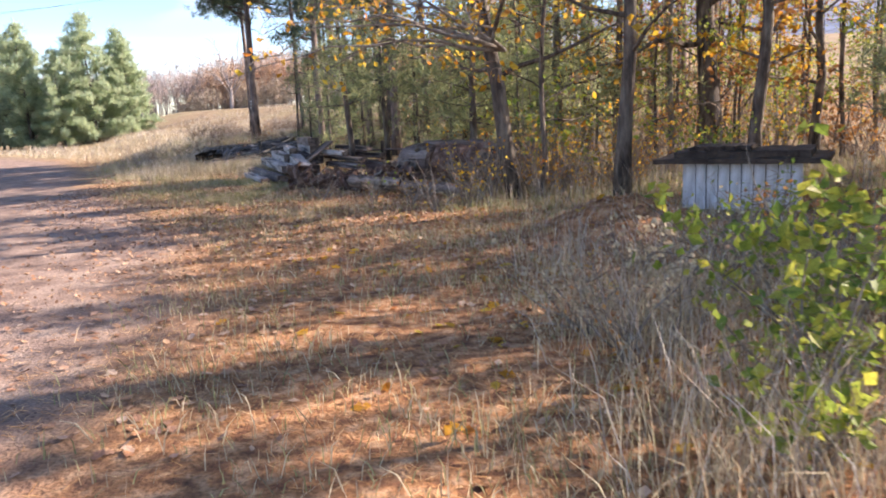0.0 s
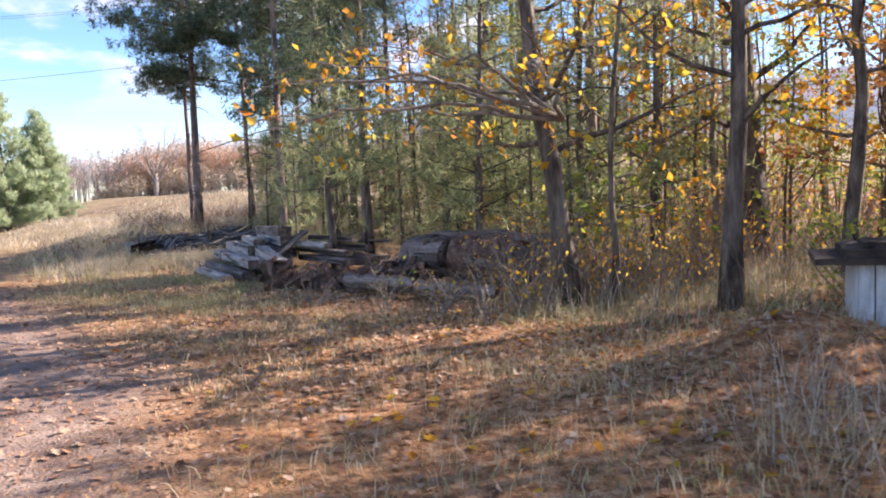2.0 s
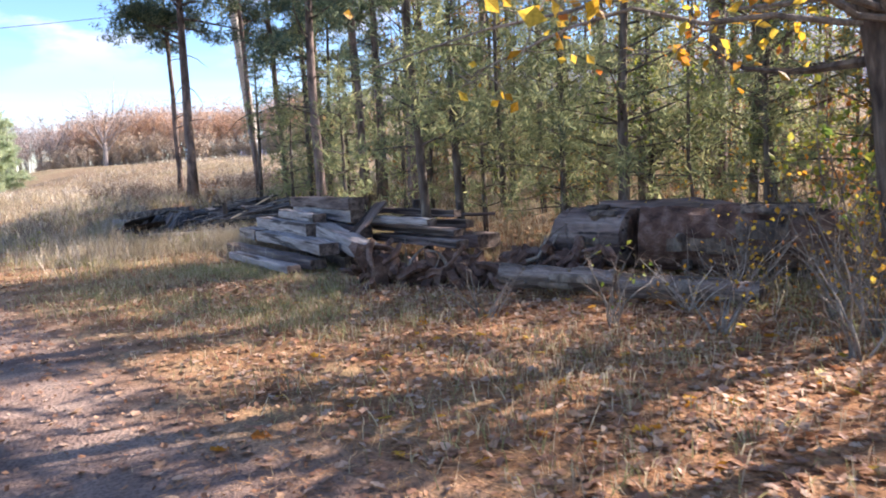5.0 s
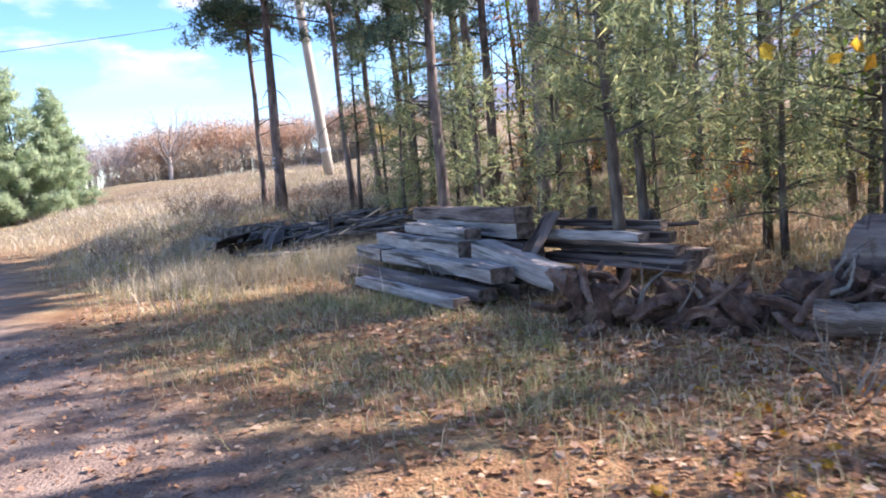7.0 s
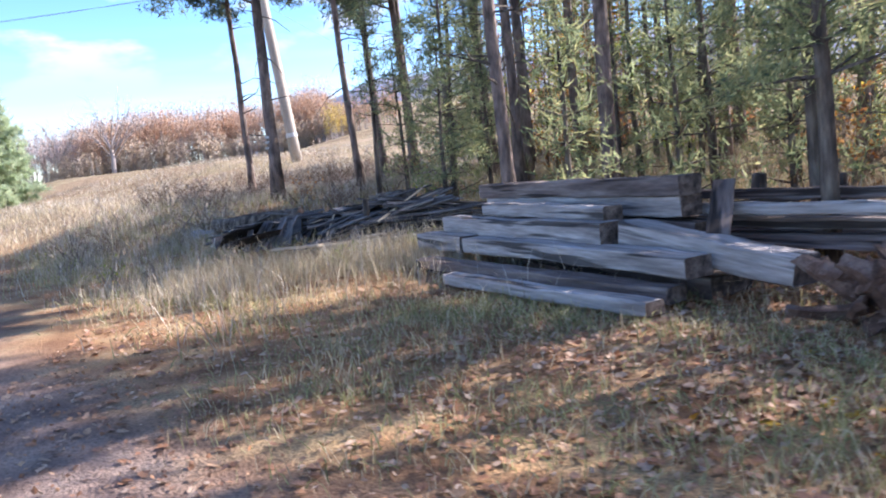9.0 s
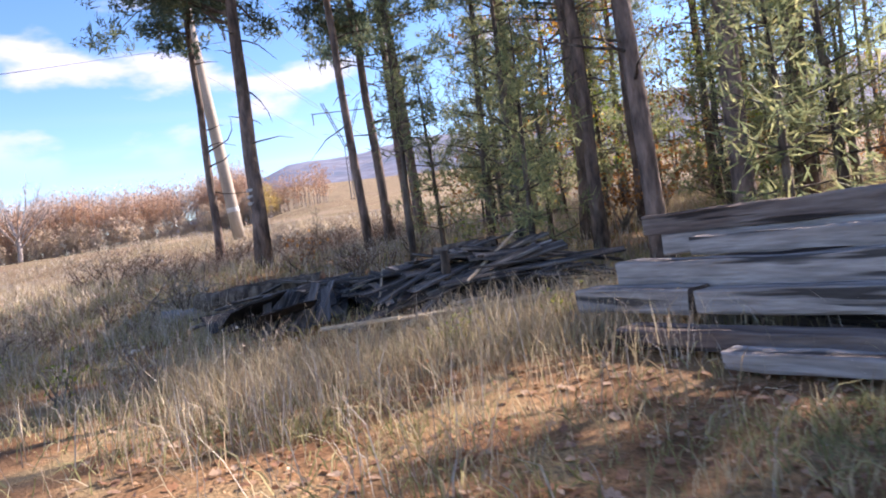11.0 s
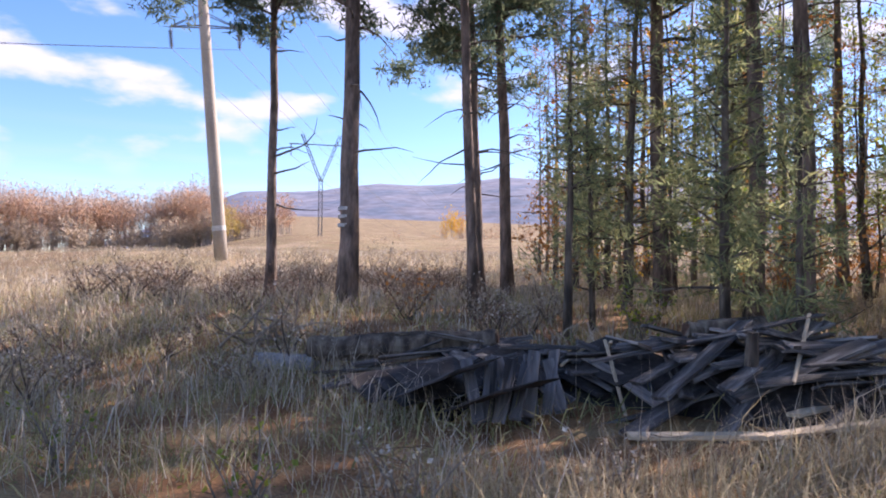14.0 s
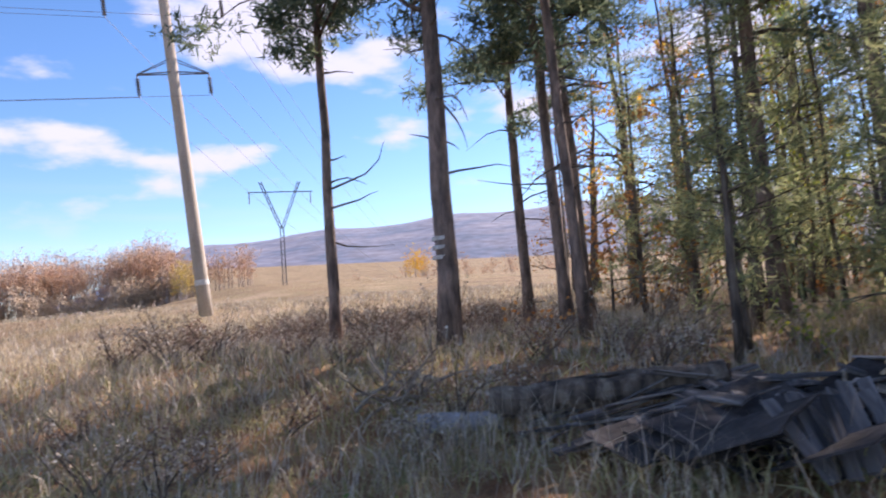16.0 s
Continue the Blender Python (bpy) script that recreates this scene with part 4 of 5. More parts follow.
STACK = [
    ((-4.3, 22.3, 0.96), (-3.26, 18.42, 1.02), 0.19, 0.26, "beam_old", "brown weathered square beam on top of the timber stack"),
    ((-4.25, 22.1, 0.78), (-3.24, 18.46, 0.83), 0.2, 0.26, "beam", "grey squared beam lying under the top beam"),
    ((-4.5, 21.3, 0.77), (-3.83, 18.86, 0.79), 0.15, 0.22, "beam", "shorter pale grey beam on the stack's second layer"),
    ((-4.95, 21.7, 0.62), (-3.94, 18.7, 0.64), 0.23, 0.3, "beam", "thick pale beam with a hewn, uneven edge"),
    ((-4.9, 20.7, 0.42), (-3.75, 17.44, 0.42), 0.17, 0.3, "beam", "long grey beam with a rotten round end"),
    ((-5.3, 21.8, 0.43), (-4.93, 20.75, 0.43), 0.19, 0.28, "beam", "short grey beam end on the stack"),
    ((-5.45, 20.9, 0.22), (-3.89, 17.5, 0.21), 0.14, 0.26, "beam_old", "dark weathered beam low in the stack"),
    ((-5.3, 19.9, 0.15), (-4.2, 17.2, 0.17), 0.11, 0.2, "beam", "thin grey beam on the ground before the stack"),
    ((-3.78, 18.62, 0.64), (-3.17, 16.89, 0.43), 0.23, 0.28, "beam", "pale squared beam slanting down off the stack"),
    ((-3.12, 18.95, 0.72), (-2.25, 16.95, 0.72), 0.1, 0.16, "beam", "narrow pale beam lying across the rear of the stack"),
    # next four: added as fill in the darker wood, so the stack isn't hollow
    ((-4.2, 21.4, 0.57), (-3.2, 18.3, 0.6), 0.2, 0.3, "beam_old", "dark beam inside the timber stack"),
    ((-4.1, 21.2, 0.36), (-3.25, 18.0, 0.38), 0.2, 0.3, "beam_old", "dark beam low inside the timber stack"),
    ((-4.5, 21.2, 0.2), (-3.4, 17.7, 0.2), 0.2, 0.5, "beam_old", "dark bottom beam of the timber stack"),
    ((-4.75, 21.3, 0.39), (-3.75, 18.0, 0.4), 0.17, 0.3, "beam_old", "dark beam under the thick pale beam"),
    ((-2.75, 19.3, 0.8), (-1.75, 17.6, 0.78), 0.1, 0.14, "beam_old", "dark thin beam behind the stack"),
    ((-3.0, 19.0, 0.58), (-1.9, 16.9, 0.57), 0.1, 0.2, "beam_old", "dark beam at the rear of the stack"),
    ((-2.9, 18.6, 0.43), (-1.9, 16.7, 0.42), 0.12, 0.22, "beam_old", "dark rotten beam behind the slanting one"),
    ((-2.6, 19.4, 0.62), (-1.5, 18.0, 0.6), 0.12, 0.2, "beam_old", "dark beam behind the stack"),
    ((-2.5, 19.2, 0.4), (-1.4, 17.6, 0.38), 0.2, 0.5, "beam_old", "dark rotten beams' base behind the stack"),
    ((-2.4, 18.95, 0.66), (-0.95, 18.4, 0.66), 0.05, 0.06, "beam_old", "thin dark pole sticking out behind the stack"),
    ((-3.35, 17.85, 0.5), (-2.83, 18.6, 0.93), 0.05, 0.2, "beam_old", "dark plank leaning on the stack"),
]
for i, (a, b, h, w, mat, lab) in enumerate(STACK):
    bar("timber_beam", a, b, h, w, mat, lab, "beam", "beams of the timber stack", seed=i + 1, rough=0.008, worn=0.014)
for i, (x, y, z0, z1, r) in enumerate(((-1.5, 18.65, 0.1, 0.86, 0.05), (-2.15, 19.0, 0.3, 0.92, 0.08), (-5.84, 23.94, 0.3, 0.86, 0.05))):
    g = Geo()
    g.tube([(0, 0, 0), (0.02, 0.01, (z1 - z0) * 0.6), (0.01, 0, z1 - z0)], [r, r * 1.05, r * 0.9], 9, 0.12, random.Random(i))
    tagged(part("wooden_post", g, "bark_dark", at=pose(x, y, z0, 3, 2)), "short dark round post stub standing up", "post", "post stubs")


def log(name, pts, r, mat, label, seed=0, sides=18, taper=0.9):
    """A lying trunk with body, cut ends, knots and loose bark strips."""
    rng = random.Random(seed)
    a, e = Vector(pts[0]), Vector(pts[-1])
    x = (e - a).normalized()
    y = Vector((-x.y, x.x, 0)).normalized()
    m = Matrix((x, y, x.cross(y))).transposed().to_4x4()
    m.translation = a
    ob = thing(name, m, label, "log")
    L, n = (e - a).length, 14
    rad = [r * (1 - (1 - taper) * i / n) * rng.uniform(0.94, 1.06) for i in range(n + 1)]
    g = Geo()
    g.tube([(L * i / n, 0.012 * math.sin(i * 1.9 + seed), 0.012 * math.sin(i * 1.3 + seed)) for i in range(n + 1)], rad, sides, 0.1, rng)
    part("body", g, mat, ob)
    for px, rr in ((-0.008, rad[0]), (L + 0.004, rad[-1])):
        g = Geo()
        g.tube([(px, 0, 0), (px + 0.004, 0, 0)], [rr * 0.88, rr * 0.88], sides, 0.08, rng)
        part("cut_end", g, "root", ob)
    for _ in range(4):
        f, w = rng.uniform(0.1, 0.9), rng.uniform(0.6, 4.5)
        g = Geo()
        d = Vector((rng.uniform(-0.3, 0.3), math.cos(w), math.sin(w)))
        g.tube([Vector((L * f, 0, 0)) + d * r * 0.8, Vector((L * f, 0, 0)) + d * r * 1.12], [r * 0.2, r * 0.12], 7, 0.2, rng)
        part("knot", g, "bark_dark", ob)
    for _ in range(7):
        f, w = rng.uniform(0.05, 0.6), rng.uniform(0.9, 4.6)
        q = r * 1.035
        l2, w2 = rng.uniform(0.25, 0.4) * L, rng.uniform(0.12, 0.35)
        g = Geo()
        v = []
        for k in range(6):
            for dw, rr in ((-w2, q), (0, q * 1.02), (w2, q)):
                ww = w + dw * (1 - 0.25 * rng.random())
                v.append((L * f + l2 * k / 5, math.cos(ww) * rr, math.sin(ww) * rr))
        g.add(v + [(p[0], p[1] * 0.94, p[2] * 0.94) for p in v], [(k * 3 + j, k * 3 + j + 1, k * 3 + j + 4, k * 3 + j + 3) for k in range(5) for j in range(2)] + [(18 + k * 3 + j, 18 + k * 3 + j + 3, 18 + k * 3 + j + 4, 18 + k * 3 + j + 1) for k in range(5) for j in range(2)])
        part("bark_strip", g, "bark_dark" if mat != "log" else "bark_grey", ob)
    return ob


log("birch_log", [(-1.78, 14.62, 0.24), (-0.75, 13.95, 0.2)], 0.125, "log", "grey barkless log lying in the leaves, its end cut", 1)
log("birch_log", [(-0.7, 13.9, 0.15), (0.36, 13.1, 0.12)], 0.12, "log", "grey barkless log half sunk in the leaves", 2)
log("fallen_trunk", [(-0.62, 15.75, 0.5), (-0.02, 15.0, 0.52)], 0.36, "beam_old", "thick grey fallen trunk, cleft across", 3)
log("fallen_trunk", [(0.0, 14.97, 0.5), (1.75, 13.9, 0.46)], 0.39, "root", "thick dark rotting trunk resting on the ground", 4)
bar("split_slab", (-0.35, 15.35, 0.93), (1.5, 14.2, 0.9), 0.08, 0.45, "beam_old", "dark split slab of bark lying on the fallen trunk", "wood", seed=44, rough=0.03)
log("fallen_trunk", [(0.2, 15.9, 0.3), (2.4, 14.6, 0.25)], 0.28, "root", "dark trunk lying behind the cleft one", 6)

# rotten root wood, split chunks and stumps
def root_chunk(rng, L, r):
    """A ragged split piece of root wood: a faceted, tapering lump with torn ends."""
    g = Geo()
    n, sides = 6, 8
    edge = [rng.uniform(0.55, 1.2) for _ in range(sides)]
    verts, bend = [], (rng.uniform(-0.18, 0.18), rng.uniform(-0.18, 0.18))
    for i in range(n + 1):
        f = i / n
        w = r * (1.0 - 0.45 * abs(f - 0.4)) * rng.uniform(0.85, 1.12)
        for k in range(sides):
            a = 6.283 * k / sides
            torn = rng.uniform(-0.09, 0.09) * L if i in (0, n) else 0
            verts.append((L * (f - 0.5) + torn, math.cos(a) * w * edge[k] + bend[0] * math.sin(f * 3) * L, math.sin(a) * w * edge[k] * 0.8 + bend[1] * math.sin(f * 3) * L))
    faces = [(i * sides + k, i * sides + (k + 1) % sides, (i + 1) * sides + (k + 1) % sides, (i + 1) * sides + k) for i in range(n) for k in range(sides)]
    faces += [tuple(range(sides))[::-1], tuple(range(n * sides, (n + 1) * sides))]
    g.add(verts, faces)
    return g


rng = random.Random(12)
for i in range(120):
    f = rng.random()
    x, y = -3.2 + 2.5 * f + rng.gauss(0, 0.16), 16.2 - 1.2 * f + rng.gauss(0, 0.28)
    hump = 0.34 + 0.1 * math.sin(f * 7 + 1)
    z = float(height(x, y)) + rng.uniform(0.03, hump)
    L, r = rng.uniform(0.22, 0.62), rng.uniform(0.035, 0.09)
    tagged(part("root_piece", root_chunk(rng, L, r), "root", at=pose(x, y, z, rng.uniform(0, 360), rng.uniform(-50, 50), rng.uniform(0, 360))), "ragged brown piece of root wood in the heap by the timber", "root", "root heap")
for i in range(26):
    f = rng.random()
    x, y = -3.1 + 2.4 * f, 16.1 - 1.1 * f + rng.gauss(0, 0.3)
    g = Geo()
    limb(g, rng, (0, 0, 0), (rng.gauss(0, 1), rng.gauss(0, 1), rng.uniform(0.2, 0.9)), rng.uniform(0.3, 0.7), rng.uniform(0.012, 0.03), 6, 0.05, 0.5, 5)
    tagged(part("root_twig", g, "bark_grey", at=pose(x, y, float(height(x, y)) + rng.uniform(0.05, 0.3))), "thin bent grey root sticking out of the heap", "root", "root heap")
for i in range(5):
    x, y = -2.9 + 0.5 * i, 16.0 - 0.24 * i
    ob = part("stump_piece", root_chunk(rng, 0.5, 0.19), "root", at=pose(x, y, float(height(x, y)) + 0.14, 0, rng.uniform(50, 120), rng.uniform(0, 360)))
    tagged(ob, "knotty brown stump piece in the heap by the timber", "stump", "root heap")


# ---- heap of old boards ----
def board_heap():
    rng = random.Random(33)

    def top(x, y):
        """Height of the heap's surface over the ground there."""
        f = (x + 8.3) / 4.6
        mid_y = 26.3 - 1.9 * smooth01(f, 0.25, 0.65) + 0.5 * smooth01(f, 0.75, 1.0)
        t = 0.3 + 0.26 * math.exp(-(((x + 5.3) / 0.95) ** 2)) + 0.04 * math.sin(x * 5)
        t *= float(smooth01(f, -0.05, 0.1) * (1 - smooth01(f, 0.82, 1.05)))
        d = (y - mid_y) / (1.2 if y < mid_y else 0.9)
        return t * max(0.0, 1 - d * d)

    # dark core mound that fills the heap beneath the loose boards
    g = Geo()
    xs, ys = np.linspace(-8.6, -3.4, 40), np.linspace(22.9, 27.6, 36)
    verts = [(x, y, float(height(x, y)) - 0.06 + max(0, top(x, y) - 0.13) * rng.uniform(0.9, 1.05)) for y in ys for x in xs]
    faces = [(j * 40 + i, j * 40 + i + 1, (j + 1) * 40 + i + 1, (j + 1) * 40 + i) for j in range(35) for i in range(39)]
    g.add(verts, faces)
    tagged(part("debris", g, "sheet"), "dark mound that fills the heap of old boards", "debris", kind="stuff")

    def lay(n, kind, lab, mat, wid, length, az, spread, tilt, box, lift=0.0):
        for i in range(n):
            x, y = rng.uniform(box[0], box[2]), rng.uniform(box[1], box[3])
            t = top(x, y)
            if t < 0.08:
                continue
            L, W = rng.uniform(*length), rng.uniform(*wid)
            a = radians(az + rng.uniform(-spread, spread))
            dx, dy = math.cos(a) * L / 2, math.sin(a) * L / 2
            z0 = float(height(x - dx, y - dy)) + max(0.0, top(x - dx, y - dy))
            z1 = float(height(x + dx, y + dy)) + max(0.0, top(x + dx, y + dy))
            zc = float(height(x, y)) + t
            s = (z1 - z0) * rng.uniform(0.7, 1.1) + rng.uniform(-tilt, tilt)
            zc = max(zc, (z0 + z1) / 2) + lift + rng.uniform(-0.04, 0.05)
            bar(kind, (x - dx, y - dy, zc - s / 2), (x + dx, y + dy, zc + s / 2), rng.uniform(0.018, 0.035), W, mat, lab, "board", "boards of the heap", rng.uniform(-28, 28), rng.randrange(1, 9999), rough=0.004, worn=0.006)

    lay(60, "old_board", "dark weathered board of the collapsed heap", "board", (0.07, 0.14), (0.8, 1.7), 250, 32, 0.12, (-7.6, 24.0, -5.6, 26.4))
    lay(64, "old_board", "long dark board lying along the heap", "board", (0.07, 0.15), (1.0, 2.2), 8, 24, 0.1, (-6.4, 23.5, -3.9, 25.8))
    lay(26, "old_board", "dark board at the heap's back", "board", (0.07, 0.13), (1.0, 2.0), 165, 18, 0.06, (-8.1, 25.6, -6.0, 27.0))
    lay(14, "lath", "thin pale lath on the heap", "board_pale", (0.02, 0.035), (0.5, 1.2), 240, 40, 0.2, (-7.4, 24.0, -4.4, 25.8), 0.04)
    lay(10, "roofing_sheet", "buckled dark sheet of old roofing on the heap", "sheet", (0.45, 0.75), (0.6, 1.0), 250, 40, 0.1, (-8.3, 24.3, -6.4, 25.6), 0.03)
    lay(12, "grey_board", "grey weathered board with a bright edge", "beam", (0.07, 0.13), (0.6, 1.4), 262, 35, 0.15, (-7.6, 24.0, -4.6, 25.6), 0.05)


board_heap()


def leaning_boards():
    """Steep boards that lean side by side on the heap's face, and broad buckled sheets beside them."""
    rng = random.Random(41)
    a, b = Vector((-7.84, 24.06, 0)), Vector((-7.02, 24.02, 0))
    for i in range(9):
        f = a.lerp(b, i / 10) + Vector((rng.uniform(-0.03, 0.03), 0.5 + rng.uniform(-0.05, 0.05), 0))
        top = f + Vector((0.28 + rng.uniform(-0.25, 0.12), 0.42 + rng.uniform(-0.05, 0.1), 0))
        z = float(height(f.x, f.y))
        bar("old_board", (f.x, f.y, z + 0.1), (top.x, top.y, z + rng.uniform(0.44, 0.56)), 0.024, rng.uniform(0.07, 0.11), "board_grey", "grey board leaning steeply on the heap", "board", "boards of the heap", rng.uniform(-20, 20), 400 + i, rough=0.004, worn=0.006)
    c, d = Vector((-8.17, 25.16, 0)), Vector((-7.71, 24.60, 0))
    for i in range(5):
        f = c.lerp(d, i / 4) + Vector((0, 0.25, 0))
        z = float(height(f.x, f.y))
        bar("roofing_sheet", (f.x - 0.25, f.y + rng.uniform(-0.1, 0.1), z + 0.12 + 0.06 * (i % 2)), (f.x + 0.4, f.y + 0.15, z + 0.2 + 0.07 * (i % 2)), 0.012, rng.uniform(0.5, 0.7), "sheet", "buckled dark sheet of old roofing on the heap", "board", "boards of the heap", rng.uniform(10, 24), 430 + i, rough=0.02, worn=0.004)


leaning_boards()
FRONT = [((-7.33, 23.29, 0.3), (-6.62, 22.93, 0.33), 0.14), ((-6.58, 22.98, 0.31), (-4.1, 23.35, 0.27), 0.12), ((-5.9, 23.5, 0.33), (-3.6, 24.5, 0.27), 0.1), ((-5.1, 23.3, 0.27), (-3.1, 23.9, 0.26), 0.12), ((-4.6, 24.4, 0.34), (-2.9, 24.6, 0.24), 0.09)]
for i, (a, b, w) in enumerate(FRONT):
    bar("pale_board", a, b, 0.028, w, "board_pale", "pale yellowish board lying in the grass by the heap", "board", "pale boards by the heap", 0, i + 60, rough=0.004, worn=0.006)
log("dark_log", [(-8.6, 27.15, 0.5), (-6.9, 26.2, 0.62)], 0.13, "bark_dark", "dark log lying behind the board heap", 8)
log("dark_log", [(-5.68, 24.85, 0.8), (-4.89, 24.78, 0.84)], 0.085, "bark_dark", "dark log end on top of the board heap", 9)
bar("grey_slab", (-9.15, 27.5, 0.44), (-8.6, 27.05, 0.44), 0.16, 0.5, "stone", "pale grey slab half hidden in the weeds", "slab", turn=-14, seed=5)

rng = random.Random(17)
for i in range(34):
    x, y = -8.95 + rng.gauss(0, 0.28), 28.4 + rng.gauss(0, 0.35)
    g = Geo()
    limb(g, rng, (0, 0, 0), (rng.gauss(0, 1), rng.gauss(0, 1), rng.uniform(0.1, 1.0)), rng.uniform(0.5, 1.0), rng.uniform(0.012, 0.03), 4, 0.08, 0.3, 5)
    tagged(part("dead_branch", g, "bark_grey", at=pose(x, y, float(height(x, y)) + rng.uniform(0, 0.12))), "dry grey branch of a small brushwood pile", "branch", "brushwood pile")


# ---- low white-boarded box with a dark roof ----
def low_hut():
    base = float(height(2.9, 8.4)) - 0.04
    a = math.atan2(-0.49, 0.87)
    hut = thing("low_shed", Matrix.Translation((3.03, 9.22, base)) @ Matrix.Rotation(a, 4, "Z"), "low box of white-painted upright boards under a dark tarred roof", "shed")
    rng = random.Random(2)
    L, D, H = 1.3, 1.0, 0.56
    x = 0.0
    board = Geo()
    for k in range(10):
        w = 0.112 + 0.015 * rng.random()
        g = Geo()
        g.add([(0, 0, 0), (w, 0, 0), (w, 0.024, 0), (0, 0.024, 0), (0, 0, H), (w, 0, H), (w, 0.024, H), (0, 0.024, H)], [(0, 3, 2, 1), (4, 5, 6, 7), (0, 1, 5, 4), (1, 2, 6, 5), (2, 3, 7, 6), (3, 0, 4, 7)])
        part("board", g, "paint_white", hut, at=pose(x, rng.uniform(-0.008, 0.008), 0))
        x += w + 0.012
    for k in range(7):
        g = Geo()
        g.add([(0, 0, 0), (0.024, 0, 0), (0.024, 0.13, 0), (0, 0.13, 0), (0, 0, H), (0.024, 0, H), (0.024, 0.13, H), (0, 0.13, H)], [(0, 3, 2, 1), (4, 5, 6, 7), (0, 1, 5, 4), (1, 2, 6, 5), (2, 3, 7, 6), (3, 0, 4, 7)])
        part("board", g, "paint_white", hut, at=pose(-0.026, 0.03 + k * 0.143, 0))
    g = Geo()
    g.add([(0.03, 0.04, 0.02), (L - 0.05, 0.04, 0.02), (L - 0.05, D - 0.03, 0.02), (0.03, D - 0.03, 0.02), (0.03, 0.04, H - 0.01), (L - 0.05, 0.04, H - 0.01), (L - 0.05, D - 0.03, H - 0.01), (0.03, D - 0.03, H - 0.01)], [(0, 3, 2, 1), (4, 5, 6, 7), (0, 1, 5, 4), (1, 2, 6, 5), (2, 3, 7, 6), (3, 0, 4, 7)])
    part("inner_box", g, "tar", hut)
    for k, (x0, x1, y0, y1, z, t) in enumerate(((-0.36, L + 0.3, -0.1, D + 0.2, H, 0.06), (-0.12, L + 0.1, -0.03, D, H + 0.065, 0.08), (0.05, 0.75, 0.05, 0.7, H + 0.15, 0.05))):
        g = Geo()
        n = 12
        verts = []
        for i in range(n + 1):
            xx = x0 + (x1 - x0) * i / n
            for yy in (y0 + rng.uniform(-0.02, 0.02), (y0 + y1) / 2, y1 + rng.uniform(-0.02, 0.02)):
                q = z + rng.uniform(-0.006, 0.012)
                verts += [(xx, yy, q), (xx, yy, q + t)]
        faces = []
        for i in range(n):
            o, p = i * 6, (i + 1) * 6
            for c in (0, 2):
                faces += [(o + c + 1, p + c + 1, p + c + 3, o + c + 3), (o + c, o + c + 2, p + c + 2, p + c)]
            faces += [(o, p, p + 1, o + 1), (o + 4, o + 5, p + 5, p + 4)]
        faces += [(0, 1, 3, 5, 4, 2), tuple(n * 6 + j for j in (0, 2, 4, 5, 3, 1))]
        g.add(verts, faces)
        part("roof_slab", g, "tar", hut, "dark tarred roof slab with ragged edge")


low_hut()


# ---- power line ----
def beam_between(g, a, b, r=0.05, sides=4):
    g.tube([a, b], [r, r], sides)


def power_pole():
    base = Vector((-7.7, 58.4, float(height(-7.7, 58.4)) - 0.2))
    pole = thing("power_pole", Matrix.Translation(base) @ Matrix.Rotation(radians(-5.0), 4, "Y"), "tall leaning concrete power pole with steel cross-arms", "pole")
    g = Geo()
    g.tube([(0, 0, 23.5 * i / 10) for i in range(11)], [0.34 - 0.016 * i for i in range(11)], 16)
    part("mast", g, "concrete", pole, smooth=True)
    ends = []
    for z, w, s in ((12.0, 1.65, 1), (15.9, 2.7, 1), (19.6, 1.7, 1)):
        arm = Geo()
        arm.tube([(-w, -0.06, z), (0, -0.2, z + 0.05), (w, -0.06, z)], [0.035] * 3, 4)
        arm = part("cross_arm", arm, "steel", pole)
        for path, r in (([(-w, 0.06, z), (0, 0.2, z + 0.05), (w, 0.06, z)], 0.035), ([(-w, -0.06, z), (0, -0.2, z + 0.75), (w, -0.06, z)], 0.025), ([(-w, 0.06, z), (0, 0.2, z + 0.75), (w, 0.06, z)], 0.025)):
            brace = Geo()
            brace.tube(path, [r] * 3, 4)
            part("brace", brace, "steel", arm)
        for x in (-w, w):
            ins = Geo()
            ins.tube([(x, 0, z), (x, 0, z - 1.1)], [0.03, 0.03], 5)
            for k in range(7):
                ins.tube([(x, 0, z - 0.2 - k * 0.12), (x, 0, z - 0.25 - k * 0.12)], [0.06, 0.12], 8)
            part("insulator", ins, "steel", pole)
            ends.append(pole.matrix_basis @ Vector((x, 0, z - 1.1)))
    g = Geo()
    g.tube([(0.0, 0, 1.7), (0.0, 0, 1.95)], [0.345, 0.343], 16)
    part("number_plate", g, "paint_band", pole)
    for e in ends:
        for far, sag in (((-150, 12), 7), ((70, 215), 6)):
            g = Geo()
            f = Vector((far[0] + (e.x - base.x), far[1], e.z + 1))
            pts = [e.lerp(f, i / 16) - Vector((0, 0, sag * 4 * (i / 16) * (1 - i / 16))) for i in range(17)]
            g.tube([p - e for p in pts], [0.011] * 17, 4)
            tagged(part("power_cable", g, "steel", at=Matrix.Translation(e)), "thin dark power cable sagging from the concrete pole", "cable", "power cables")


power_pole()


